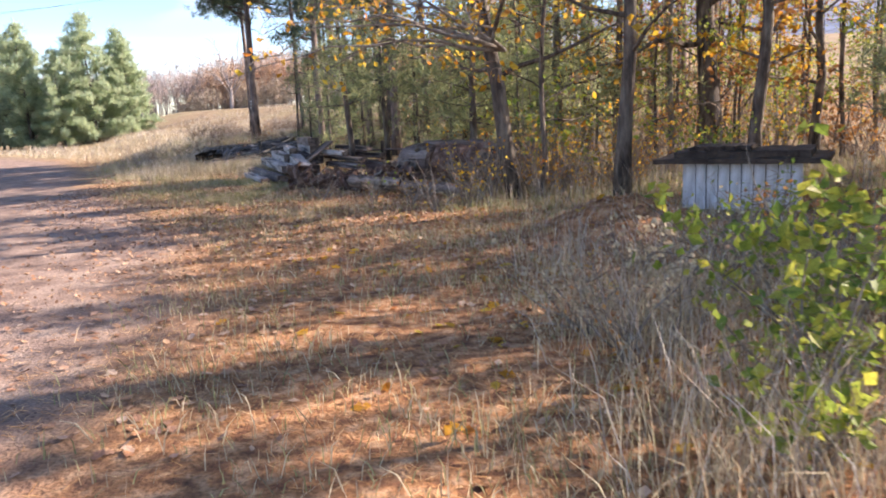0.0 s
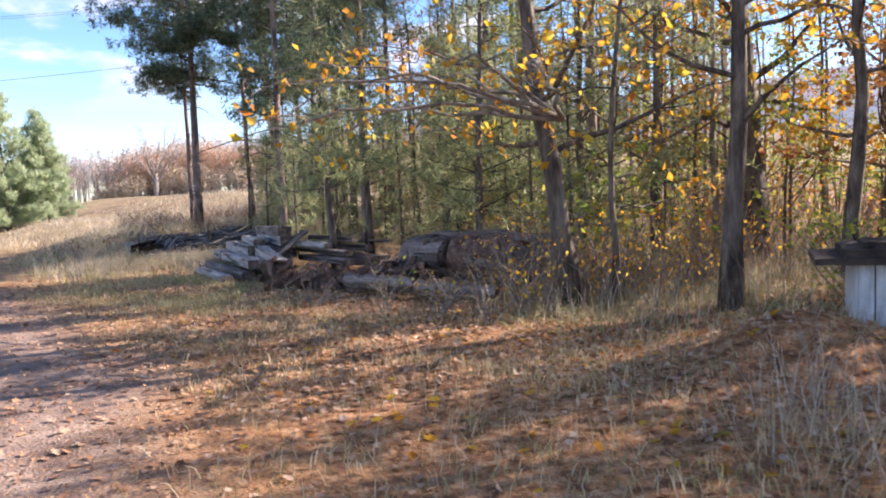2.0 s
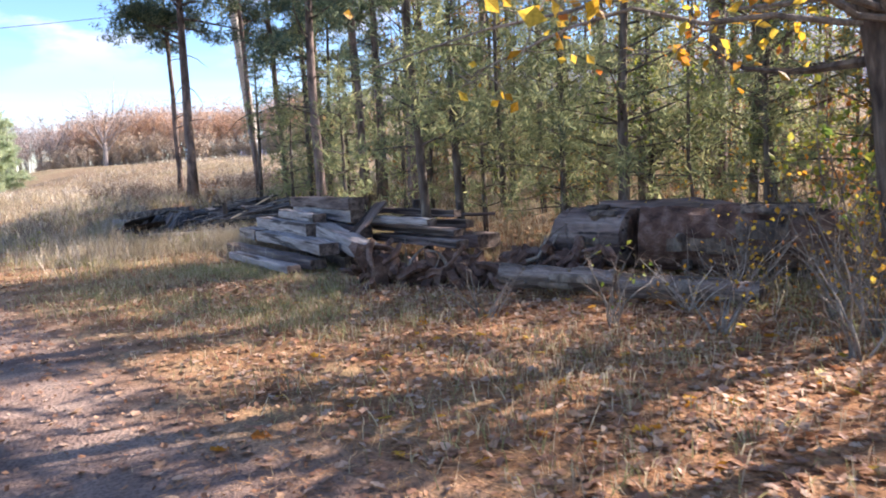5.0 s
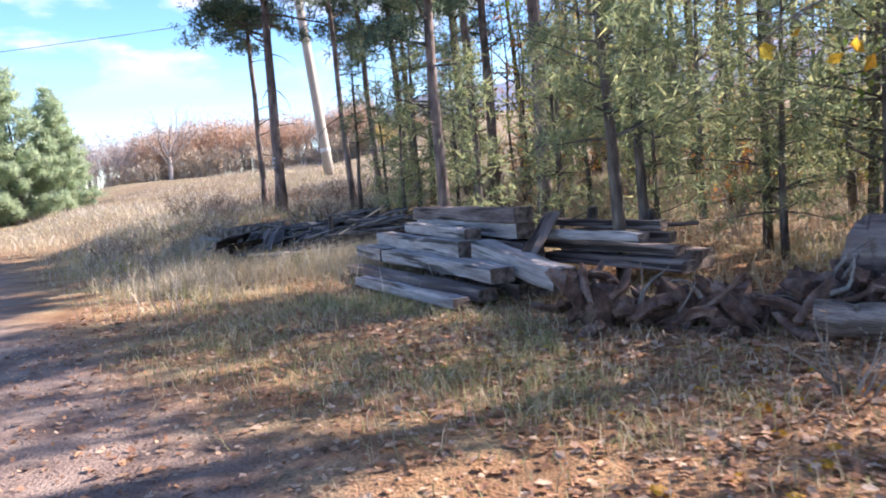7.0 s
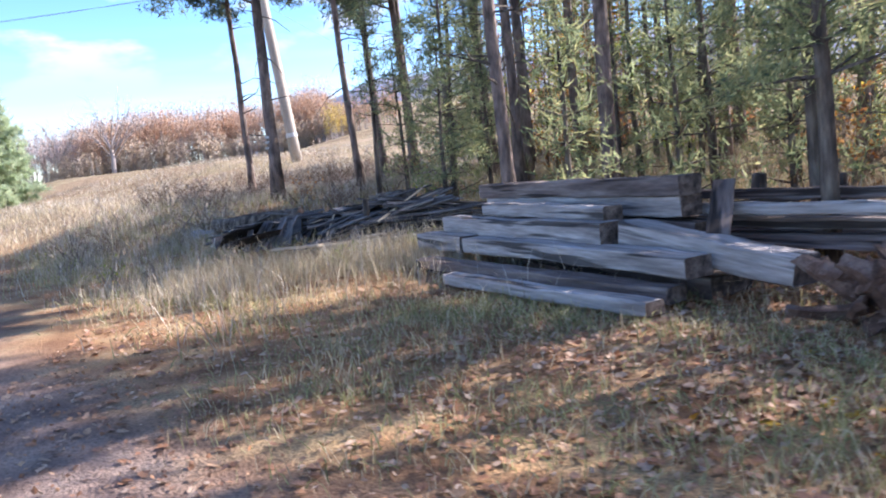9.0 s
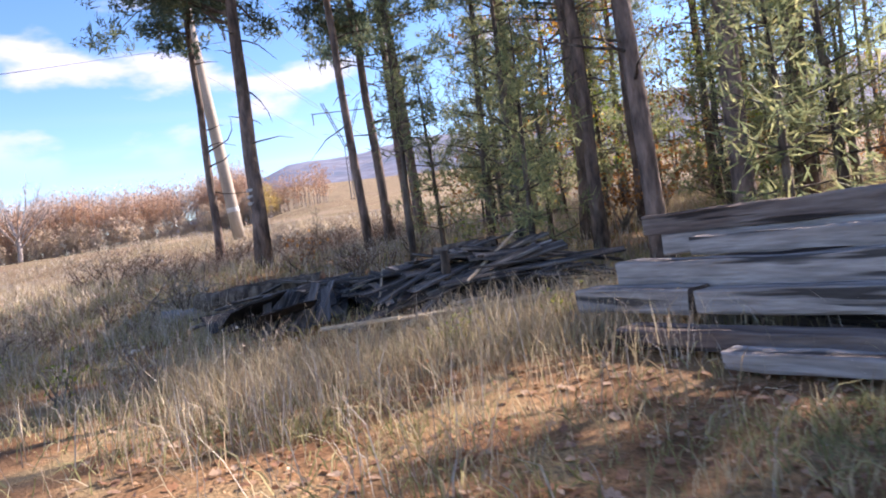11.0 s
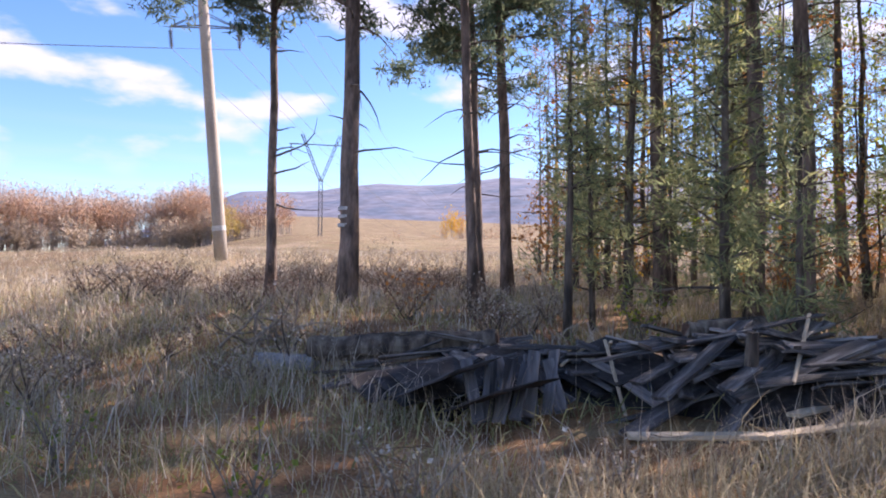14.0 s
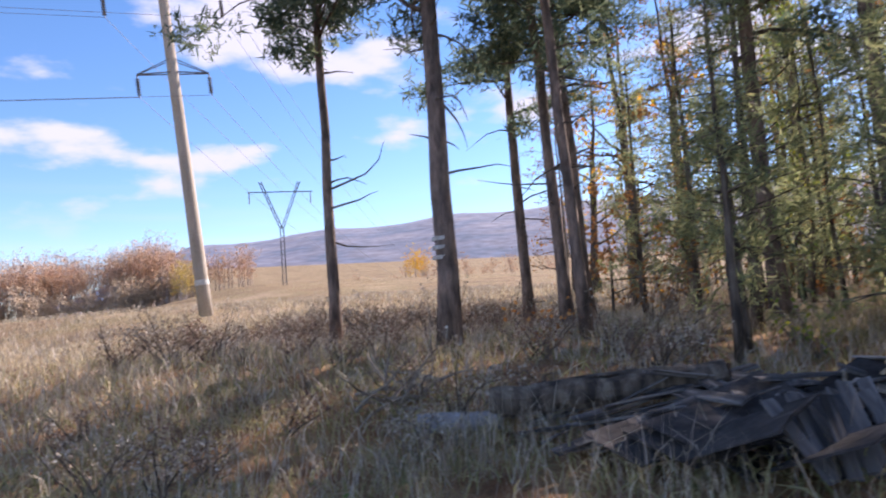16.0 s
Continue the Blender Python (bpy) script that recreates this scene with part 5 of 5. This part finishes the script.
def pylon():
    x, y = 9.0, 122.0
    z = float(height(x, y))
    ob = thing("pylon", pose(x, y, z, 0, 0, -6), "distant V-shaped steel lattice pylon", "pylon")
    apex = 7.6

    def lattice(name, a, b, w, n):
        g = Geo()
        a, b = Vector(a), Vector(b)
        sx, sy = Vector((w, 0, 0)), Vector((0, w, 0))
        cs = [(1, 1), (1, -1), (-1, -1), (-1, 1)]
        for p, q in cs:
            beam_between(g, a + sx * p * 0.5 + sy * q * 0.5, b + sx * p * 0.5 + sy * q * 0.5, 0.05)
        for i in range(n):
            u, v = a.lerp(b, i / n), a.lerp(b, (i + 1) / n)
            for k in range(4):
                c0, c1 = cs[k], cs[(k + 1) % 4]
                beam_between(g, u + sx * c0[0] * 0.5 + sy * c0[1] * 0.5, v + sx * c1[0] * 0.5 + sy * c1[1] * 0.5, 0.03, 3)
        part(name, g, "steel", ob)

    lattice("mast", (0, 0, 0), (0, 0, apex), 0.5, 12)
    lattice("arm", (0, 0, apex), (-2.6, 0, apex + 6.6), 0.35, 10)
    lattice("arm", (0, 0, apex), (2.6, 0, apex + 6.6), 0.35, 10)
    lattice("cross_beam", (-4.2, 0, apex + 5.2), (4.2, 0, apex + 5.2), 0.3, 16)
    for x0 in (-4.1, 4.1):
        g = Geo()
        g.tube([(x0, 0, apex + 5.1), (x0, 0, apex + 3.6)], [0.08, 0.08], 6)
        part("insulator", g, "steel", ob)


pylon()


def far_things():
    x, y = -52.0, 108.0
    van = thing("parked_van", pose(x, y, float(height(x, y)), 0, 0, 20), "small white van parked far off by the field", "van")
    g = Geo()
    prof = [(-2.2, 0.35), (-2.2, 1.0), (-1.5, 1.2), (-0.9, 1.9), (2.1, 1.95), (2.2, 0.35)]
    k = len(prof)
    g.add([(px, s, pz) for s in (-0.85, 0.85) for px, pz in prof], [tuple(range(k))[::-1], tuple(range(k, 2 * k))] + [(i, (i + 1) % k, k + (i + 1) % k, k + i) for i in range(k)])
    part("body", g, "white_body", van)
    for wx in (-1.4, 1.4):
        for wy in (-0.85, 0.7):
            g = Geo()
            g.tube([(wx, wy, 0.33), (wx, wy + 0.16, 0.33)], [0.33, 0.33], 14)
            part("wheel", g, "tar", van)
    x, y = -62.0, 150.0
    house = thing("farmhouse", pose(x, y, float(height(x, y)), 0, 0, 25), "small far farmhouse with a brown roof", "house")
    g = Geo()
    g.add([(-4, -3, 0), (4, -3, 0), (4, 3, 0), (-4, 3, 0), (-4, -3, 2.7), (4, -3, 2.7), (4, 3, 2.7), (-4, 3, 2.7), (-4, 0, 4.6), (4, 0, 4.6)], [(0, 3, 2, 1), (0, 1, 5, 4), (2, 3, 7, 6), (1, 2, 6, 9, 5), (3, 0, 4, 8, 7)])
    part("wall", g, "house_wall", house)
    g = Geo()
    for s in (-1, 1):
        g.add([(-4.4, s * 3.5, 2.45), (4.4, s * 3.5, 2.45), (4.4, 0, 4.72), (-4.4, 0, 4.72), (-4.4, s * 3.5, 2.6), (4.4, s * 3.5, 2.6), (4.4, 0, 4.87), (-4.4, 0, 4.87)], [(0, 3, 2, 1), (4, 5, 6, 7), (0, 1, 5, 4), (1, 2, 6, 5), (2, 3, 7, 6), (3, 0, 4, 7)])
    part("roof", g, "house_roof", house)
    for wx in (-2.2, 0, 2.2):
        g = Geo()
        g.add([(wx - 0.5, -3.02, 1.0), (wx + 0.5, -3.02, 1.0), (wx + 0.5, -3.02, 2.1), (wx - 0.5, -3.02, 2.1), (wx - 0.5, -2.9, 1.0), (wx + 0.5, -2.9, 1.0), (wx + 0.5, -2.9, 2.1), (wx - 0.5, -2.9, 2.1)], [(0, 1, 2, 3), (0, 4, 5, 1), (3, 2, 6, 7)])
        part("window", g, "dark_glass", house)


far_things()


# ---- grass, litter, weeds ----
def scatter(seed, n, box, keep):
    nr = np.random.default_rng(seed)
    x, y = nr.uniform(box[0], box[2], n), nr.uniform(box[1], box[3], n)
    ok = nr.random(n) < keep(x, y)
    x, y = x[ok], y[ok]
    return nr, np.stack([x, y, height(x, y)], -1)


def cover(name, geo, mat, label, category="grass"):
    tagged(part(name, geo, mat), label, category, kind="stuff")


def clump(x, y, k=1.0):
    return np.clip(0.5 + 0.75 * ripple(x * 1.6 * k, y * 1.5 * k), 0, 1)


def grow(seed, n, box, keep, length, width, mat, label, lean=0.6, bend=0.4, name="grass"):
    nr, c = scatter(seed, n, box, keep)
    g = Geo()
    g.many(blades(nr, c, length, width, lean, 1.0, bend), BLADE)
    cover(name, g, mat, label)


def verge(x, y):
    heap = 1 - 0.9 * smooth01(x, -8.6, -7.6) * smooth01(y, 23.0, 23.6) * (1 - smooth01(x, -3.6, -3))
    front = 1 - 0.75 * (1 - smooth01(y, 19.5, 22)) * smooth01(x, -7.6, -6.2)
    return heap * front * smooth01(beside(x, y), 0.0, 2.2) * smooth01(y, 16.5, 21.5) * (0.06 + 0.94 * clump(x, y) ** 1.6)


def low(x, y):
    return smooth01(beside(x, y), -0.5, 0.8) * (0.12 + 0.88 * clump(x, y, 0.8) ** 2)


def edge_wood(x, y):
    return smooth01(x, -0.6, 1.4) * smooth01(y, 9.0, 11.5) * (0.3 + 0.7 * clump(x, y))


grow(1, 34000, (-12.5, 17, -2, 31), verge, 0.24, 0.0065, "grass_dry", "long dry pale grass of the verge", 0.95, 0.7)
grow(16, 9000, (-8.6, 21.2, -4.2, 23.2), lambda x, y: 0.25 + 0.75 * clump(x, y, 1.4), 0.26, 0.006, "grass_dry", "bright dry grass before the board heap")
grow(2, 44000, (-12.5, 15, -2, 31), verge, 0.18, 0.009, "grass_green", "green grass mixed into the verge", 1.0, 0.7)
grow(17, 26000, (-9.5, 13, -3.5, 19), lambda x, y: smooth01(beside(x, y), 0.2, 1.6) * clump(x, y, 0.6) ** 1.5, 0.12, 0.008, "grass_green", "short green grass beside the timber", 1.0, 0.6)
grow(3, 52000, (-7.5, 1, 3.5, 20), low, 0.1, 0.006, "grass_green", "short sparse green grass on the clearing")
grow(4, 60000, (-7.5, 0.5, 3.5, 20), low, 0.13, 0.006, "grass_dry", "short dry grass on the clearing")
grow(5, 15000, (-18, 29, 6, 48), lambda x, y: smooth01(beside(x, y), 0, 2) * (0.2 + 0.8 * clump(x, y)), 0.26, 0.012, "grass_dry", "tall dry grass on the bank", 0.95, 0.6)
grow(18, 22000, (-14, 24, 6, 38), lambda x, y: smooth01(lie(x, y), 0.5, 2.5) * (0.15 + 0.85 * clump(x, y)), 0.24, 0.012, "grass_green", "dull green grass on the bank", 1.0, 0.6)
grow(6, 34000, (-14, 25, 6, 38), lambda x, y: smooth01(lie(x, y), 1, 3) * smooth01(y, 25, 27) * (0.25 + 0.75 * clump(x, y)), 0.3, 0.01, "weed", "dark brown dead weeds among the grass", name="weeds")
grow(21, 2600, (-8.8, 20.3, -4.2, 23.1), lambda x, y: clump(x + 3, y, 1.2), 0.42, 0.0055, "grass_dry", "tall pale stalks bent over before the boards", 0.5, 0.6)
grow(15, 14000, (-12.5, 18, -3, 27), verge, 0.42, 0.006, "weed", "grey-brown dead weeds in the verge", 0.4, name="weeds")
grow(7, 15000, (-1, 8.8, 9, 20), edge_wood, 0.22, 0.008, "grass_dry", "long dry grass at the wood's edge", 1.0, 0.7)
grow(8, 9000, (-1, 9, 9, 22), edge_wood, 0.5, 0.006, "weed", "thin dead stems of the undergrowth", 0.35, name="weeds")
grow(9, 16000, (0, 9, 9, 20), edge_wood, 0.24, 0.012, "grass_green", "yellow-green undergrowth", 1.1, 0.6)
grow(10, 34000, (-2, 16, 14, 34), lambda x, y: smooth01(x - 0.0 * y, -2, 1) * (0.3 + 0.7 * clump(x, y)), 0.3, 0.014, "grass_dry", "dry sunlit grass inside the wood", 1.1, 0.7)
grow(11, 7500, (0.5, 2.2, 3.8, 6.8), lambda x, y: smooth01(x, 0.3, 1.2) * clump(x, y) ** 2, 0.42, 0.0045, "grass_dry", "tall dry grass by the path")
grow(12, 3600, (0.6, 2.4, 3.6, 7.5), lambda x, y: smooth01(x, 0.5, 1.3) * clump(x, y), 0.55, 0.005, "weed", "dry grey-brown weeds by the path", 0.45, name="weeds")
grow(13, 60000, (-70, 45, 70, 150), lambda x, y: smooth01(np.abs(beside(x, y) + 3.4), 3.4, 5.0) * (0.2 + 0.8 * clump(x * 0.2, y * 0.2)), 0.12, 0.03, "grass_dry", "tan grass of the far field", 1.1, 0.7)
grow(19, 30000, (-34, 36, 14, 78), lambda x, y: smooth01(np.abs(beside(x, y) + 3.4), 3.6, 5.5) * clump(x, y, 0.35) ** 1.4, 0.4, 0.02, "weed", "dead brown weeds across the field's near side", 0.8, 0.5, name="weeds")
grow(20, 26000, (-34, 36, 14, 78), lambda x, y: smooth01(np.abs(beside(x, y) + 3.4), 3.6, 5.5) * clump(x + 7, y, 0.3), 0.34, 0.02, "grass_dry", "tan tussocks of the field", 0.9, 0.6)
grow(14, 9000, (-40, 32, -6, 60), lambda x, y: smooth01(np.abs(beside(x, y) + 3.4), 3.2, 4.5), 0.25, 0.02, "grass_dry", "pale grass beside the far road", 1.0, 0.7)


def litter(seed, n, box, keep, size, mat="litter", label="dry brown oak leaves lying on the ground", lift=0.008):
    nr, c = scatter(seed, n, box, keep)
    c[:, 2] += lift + nr.random(len(c)) * 0.02
    g = Geo()
    g.many(leaves(nr, c, size, 0.75), LEAF)
    cover("leaf_litter", g, mat, label, "leaves")


def oak_litter(seed, n, box, keep, size, mat="litter", label="lobed brown and tan oak leaves by the track"):
    nr, c = scatter(seed, n, box, keep)
    c[:, 2] += 0.006 + nr.random(len(c)) * 0.015
    g = Geo()
    g.many(lobed(nr, c, size), LOBED)
    cover("oak_litter", g, mat, label, "leaves")


def leafy(x, y):
    return np.clip(smooth01(x + 0.45 * (y - 8), -3.4, -0.6) * (1 - smooth01(y, 16, 20)) * (0.35 + 0.65 * clump(x, y, 1.3)), 0, 1)


litter(21, 44000, (-7, 1, 4, 20), lambda x, y: leafy(x, y) * (0.18 + 0.82 * smooth01(y + 1.5 * x, 5, 9)), 0.064)
oak_litter(26, 17000, (-8, 8, 2, 18), leafy, 0.064)
oak_litter(22, 6500, (-9, 3, -1, 22), lambda x, y: 0.1 + 0.9 * smooth01(beside(x, y), -2.5, 0.5), 0.068)
litter(25, 16000, (-9, 6, -2, 20), lambda x, y: 0.9 * smooth01(beside(x, y), -2.8, 0.2), 0.035, "litter", "broken brown leaf bits on the track")
oak_litter(23, 900, (-5, 2, 3, 16), leafy, 0.1, "leaf_gold", "fresh gold leaves fallen on the ground")
litter(24, 9000, (0, 9, 8, 24), lambda x, y: 0.6 * clump(x, y), 0.1, "leaf_russet", "russet leaves under the wood")


def needle_straw():
    nr, c = scatter(31, 60000, (-5, 1, 3, 12), lambda x, y: smooth01(beside(x, y), -1.2, 0.3) * clump(x, y, 0.7))
    c[:, 2] += 0.006
    g = Geo()
    v = blades(nr, c, 0.09, 0.004, 0.1, 1, 0.1)
    flat = v - c[:, None]
    flat = np.stack([flat[..., 2], flat[..., 0] + flat[..., 1], 0.15 * flat[..., 2]], -1)
    az = nr.random(len(c)) * 6.28
    ca, sa = np.cos(az)[:, None], np.sin(az)[:, None]
    flat = np.stack([flat[..., 0] * ca - flat[..., 1] * sa, flat[..., 0] * sa + flat[..., 1] * ca, flat[..., 2]], -1)
    g.many(flat + c[:, None], BLADE)
    cover("needle_straw", g, "straw", "fallen orange-brown pine needles", "needles")


needle_straw()


# ---- shrubs ----
def shrub(seed, at, h, spread, n_leaf, leaf, label, stems=9, size=0.06, bark="bark_grey", twig=3):
    rng, nr = random.Random(seed), np.random.default_rng(seed)
    ob = thing("shrub", pose(at[0], at[1], float(height(*at)) - 0.03), label, "shrub")
    ends, g4 = [], Geo()
    for i in range(stems):
        a = rng.uniform(0, 6.28)
        g = Geo()
        q = limb(g, rng, (rng.gauss(0, 0.05), rng.gauss(0, 0.05), 0), (math.cos(a) * spread, math.sin(a) * spread, 1), h * rng.uniform(0.6, 1.1), 0.009 + 0.003 * h, 6, 0.0, 0.25, 5)
        part("stem", g, bark, ob)
        for k in range(twig * 2):
            a = rng.uniform(0, 6.28)
            w = limb(g4, rng, along(q, rng.uniform(0.25, 1)), (math.cos(a), math.sin(a), rng.uniform(-0.1, 0.9)), h * rng.uniform(0.12, 0.35), 0.0035, 3, 0.0, 0.35, 3)
            ends += w[1:]
    tagged(part("twig_mass", g4, "twig", ob), kind="stuff")
    if n_leaf:
        e = np.array([tuple(p) for p in ends])
        g3 = Geo()
        g3.many(leaves(nr, e[nr.integers(0, len(e), n_leaf)] + nr.normal(size=(n_leaf, 3)) * 0.04, size), LEAF)
        tagged(part("foliage", g3, leaf, ob), kind="stuff")
    return ob


shrub(1, (1.75, 3.4), 1.15, 0.5, 300, "leaf_green", "leafy green shrub with broad yellowing leaves", 10, 0.085)
shrub(2, (2.2, 4.1), 1.3, 0.5, 380, "leaf_green", "leafy green shrub beside the path", 9, 0.085)
shrub(3, (1.5, 2.75), 0.8, 0.6, 160, "leaf_green", "low green shrub over orange leaves", 7, 0.07)
shrub(4, (1.1, 4.2), 0.75, 0.5, 30, "leaf_russet", "dry twiggy weed with grey stems", 9, 0.04)
shrub(16, (1.0, 4.75), 0.7, 0.9, 420, "grass_dry", "bent dry weed with pale fluffy plumes", 8, 0.035)
shrub(17, (1.5, 4.4), 0.75, 0.7, 300, "grass_dry", "pale fluffy dry weed by the mound", 7, 0.035)
for i, (x, y, h, n, lf) in enumerate(((2.5, 6.3, 0.9, 90, "leaf_green"), (3.1, 7.2, 1.0, 120, "leaf_green"), (2.0, 5.5, 0.85, 300, "grass_dry"), (2.6, 5.0, 1.0, 160, "leaf_green"), (3.3, 6.0, 1.1, 200, "leaf_russet"), (1.7, 6.4, 0.6, 160, "grass_dry"), (2.9, 4.2, 1.2, 260, "leaf_green"))):
    shrub(120 + i, (x, y), h, 0.6, n, lf, "dry tangled shrub with thin stems before the low box", 11, 0.05)
shrub(5, (-0.1, 11.3), 0.9, 0.5, 0, "leaf_russet", "bare grey twiggy shrub", 9)
shrub(6, (-1.2, 12.9), 0.95, 0.5, 20, "leaf_green", "bare pale twiggy shrub with few leaves", 9, 0.05)
shrub(7, (-0.5, 12.3), 0.95, 0.6, 26, "leaf_gold", "pale dry shrub near the grey log", 9, 0.05)
shrub(8, (0.6, 12.4), 1.1, 0.6, 40, "leaf_gold", "dry tangled shrub before the fallen trunk", 10, 0.05)
for i, (x, y, h) in enumerate(((0.4, 13.6, 0.9), (1.2, 13.1, 1.1), (-0.3, 13.2, 0.7), (2.0, 12.6, 1.2), (1.7, 13.7, 1.0))):
    shrub(140 + i, (x, y), h, 0.8, 24, "leaf_green" if i % 2 else "leaf_gold", "pale tangled dead shrub before the fallen trunk", 12, 0.045, "weed", 5)
shrub(9, (-2.2, 13.6), 0.6, 0.6, 0, "leaf_gold", "dry straw-coloured weed tuft", 12)
shrub(10, (2.9, 13.6), 1.6, 0.5, 260, "leaf_green", "yellow-green leafy shrub at the wood's edge", 9)
shrub(11, (3.9, 10.4), 1.5, 0.5, 420, "leaf_green", "yellow-green shrub behind the low box", 9)
shrub(12, (-4.2, 27.6), 0.9, 0.5, 120, "leaf_green", "small yellow-green shrub behind the boards", 8)
shrub(18, (-7.9, 22.6), 0.55, 0.4, 70, "weed", "tall dry weed with bright seed heads", 9, 0.03)
shrub(19, (-8.9, 22.9), 0.6, 0.4, 90, "weed", "tall dry weed stalks in the verge", 9, 0.03)
shrub(20, (-6.3, 22.2), 0.4, 0.6, 160, "leaf_green", "low greenish weed by the pale board", 8, 0.03)
shrub(21, (-5.2, 22.4), 0.4, 0.6, 160, "leaf_green", "low yellow-green weed by the boards", 8, 0.03)
shrub(22, (-10.6, 24.6), 0.6, 0.5, 60, "leaf_green", "weedy tuft with a few yellow-green leaves", 9, 0.035)
shrub(13, (-6.7, 29.2), 0.8, 0.6, 60, "leaf_russet", "brown twiggy shrub on the bank", 10)
shrub(14, (-9.6, 23.3), 0.6, 0.5, 60, "leaf_green", "grey-green weed in the verge", 9, 0.04)
shrub(15, (-3.7, 31.0), 1.6, 0.4, 300, "leaf_russet", "russet-leaved shrub under the pines", 8)
rng = random.Random(77)
TEMPLATES = [shrub(90 + i, (8 + i, 22), 1.9, 0.45, n, lf, lab, 10, 0.08) for i, (n, lf, lab) in enumerate(((260, "leaf_russet", "russet shrub of the undergrowth"), (320, "leaf_green", "yellow-green shrub of the undergrowth"), (60, "leaf_gold", "bare twiggy shrub of the undergrowth")))]
for i in range(84):
    y = rng.uniform(13, 36)
    x = rng.uniform(1.5 if y < 20 else -1.5, 15)
    s = rng.uniform(0.6, 1.25)
    copy_thing(TEMPLATES[rng.choice((0, 1, 2, 2))], pose(x, y, float(height(x, y)) - 0.03, 0, 0, rng.uniform(0, 360)) @ Matrix.Diagonal((s, s, s, 1)))

for i in range(16):
    x, y = rng.uniform(0.3, 3.4), rng.uniform(11.2, 13.6)
    s = rng.uniform(0.4, 0.75)
    copy_thing(TEMPLATES[2], pose(x, y, float(height(x, y)) - 0.03, 0, 0, rng.uniform(0, 360)) @ Matrix.Diagonal((s, s, s, 1)))

BANK_WEEDS = [shrub(94 + i, (-6 - i, 29), 0.75, 0.7, 240, m, "low dead brown weeds on the bank", 8, 0.03, "bark_dark") for i, m in enumerate(("weed", "leaf_dead"))]
for i in range(120):
    y = rng.uniform(26.8, 44)
    x = rng.uniform(-12.5 + 0.1 * (y - 27), -2.5)
    s = rng.uniform(0.5, 1.15) * (1.0 if y < 33 else 1.4)
    copy_thing(BANK_WEEDS[i % 2], pose(x, y, float(height(x, y)) - 0.03, 0, 0, rng.uniform(0, 360)) @ Matrix.Diagonal((s, s, s, 1)))
for i in range(16):
    x, y = rng.uniform(0.6, 5.5), rng.uniform(12.6, 15.0)
    s = rng.uniform(0.5, 0.9)
    copy_thing(TEMPLATES[2], pose(x, y, float(height(x, y)) - 0.03, 0, 0, rng.uniform(0, 360)) @ Matrix.Diagonal((s, s, s, 1)))


def reaching_limbs():
    """Low limbs of the leaning oak that hang over the clearing."""
    rng, nr = random.Random(50), np.random.default_rng(50)
    root = Vector((1.1, 12.1, 2.4))
    ob = thing("oak_bough", Matrix.Translation(root), "low crooked grey oak boughs with scattered orange-gold leaves over the clearing", "branch")
    ends, tw = [], Geo()
    for i, e in enumerate(((-2.5, 10.6, 2.35), (-3.1, 11.5, 2.05), (-2.3, 14.6, 2.3), (-1.0, 13.2, 2.9), (-1.6, 12.2, 3.3), (-2.9, 13.2, 3.0), (-1.2, 10.8, 2.9), (0.2, 10.2, 2.6), (-3.2, 14.4, 3.4), (-0.4, 14.2, 2.4))):
        e = Vector(e)
        pts = []
        for k in range(9):
            f = k / 8
            p = root.lerp(e, f) + Vector((rng.gauss(0, 0.09), rng.gauss(0, 0.09), 0.35 * math.sin(f * 3.14) + rng.gauss(0, 0.06))) * (0 < k)
            pts.append(p - root)
        g = Geo()
        g.tube(pts, [0.032 * (1 - 0.85 * k / 8) for k in range(9)], 6)
        part("branch", g, "bark_grey", ob)
        for k in range(24):
            a = rng.uniform(0, 6.28)
            w = limb(tw, rng, along(pts, rng.uniform(0.3, 1)), (math.cos(a), math.sin(a), rng.uniform(-0.5, 0.6)), rng.uniform(0.25, 0.8), 0.007, 4, 0.02, 0.45, 3)
            ends += w[2:]
    tagged(part("twig_mass", tw, "bark_grey", ob), kind="stuff")
    e = np.array([tuple(p) for p in ends])
    g = Geo()
    g.many(leaves(nr, e[nr.integers(0, len(e), 330)] + nr.normal(size=(330, 3)) * 0.04, 0.11), LEAF)
    tagged(part("foliage", g, "leaf_gold", ob), kind="stuff")


reaching_limbs()
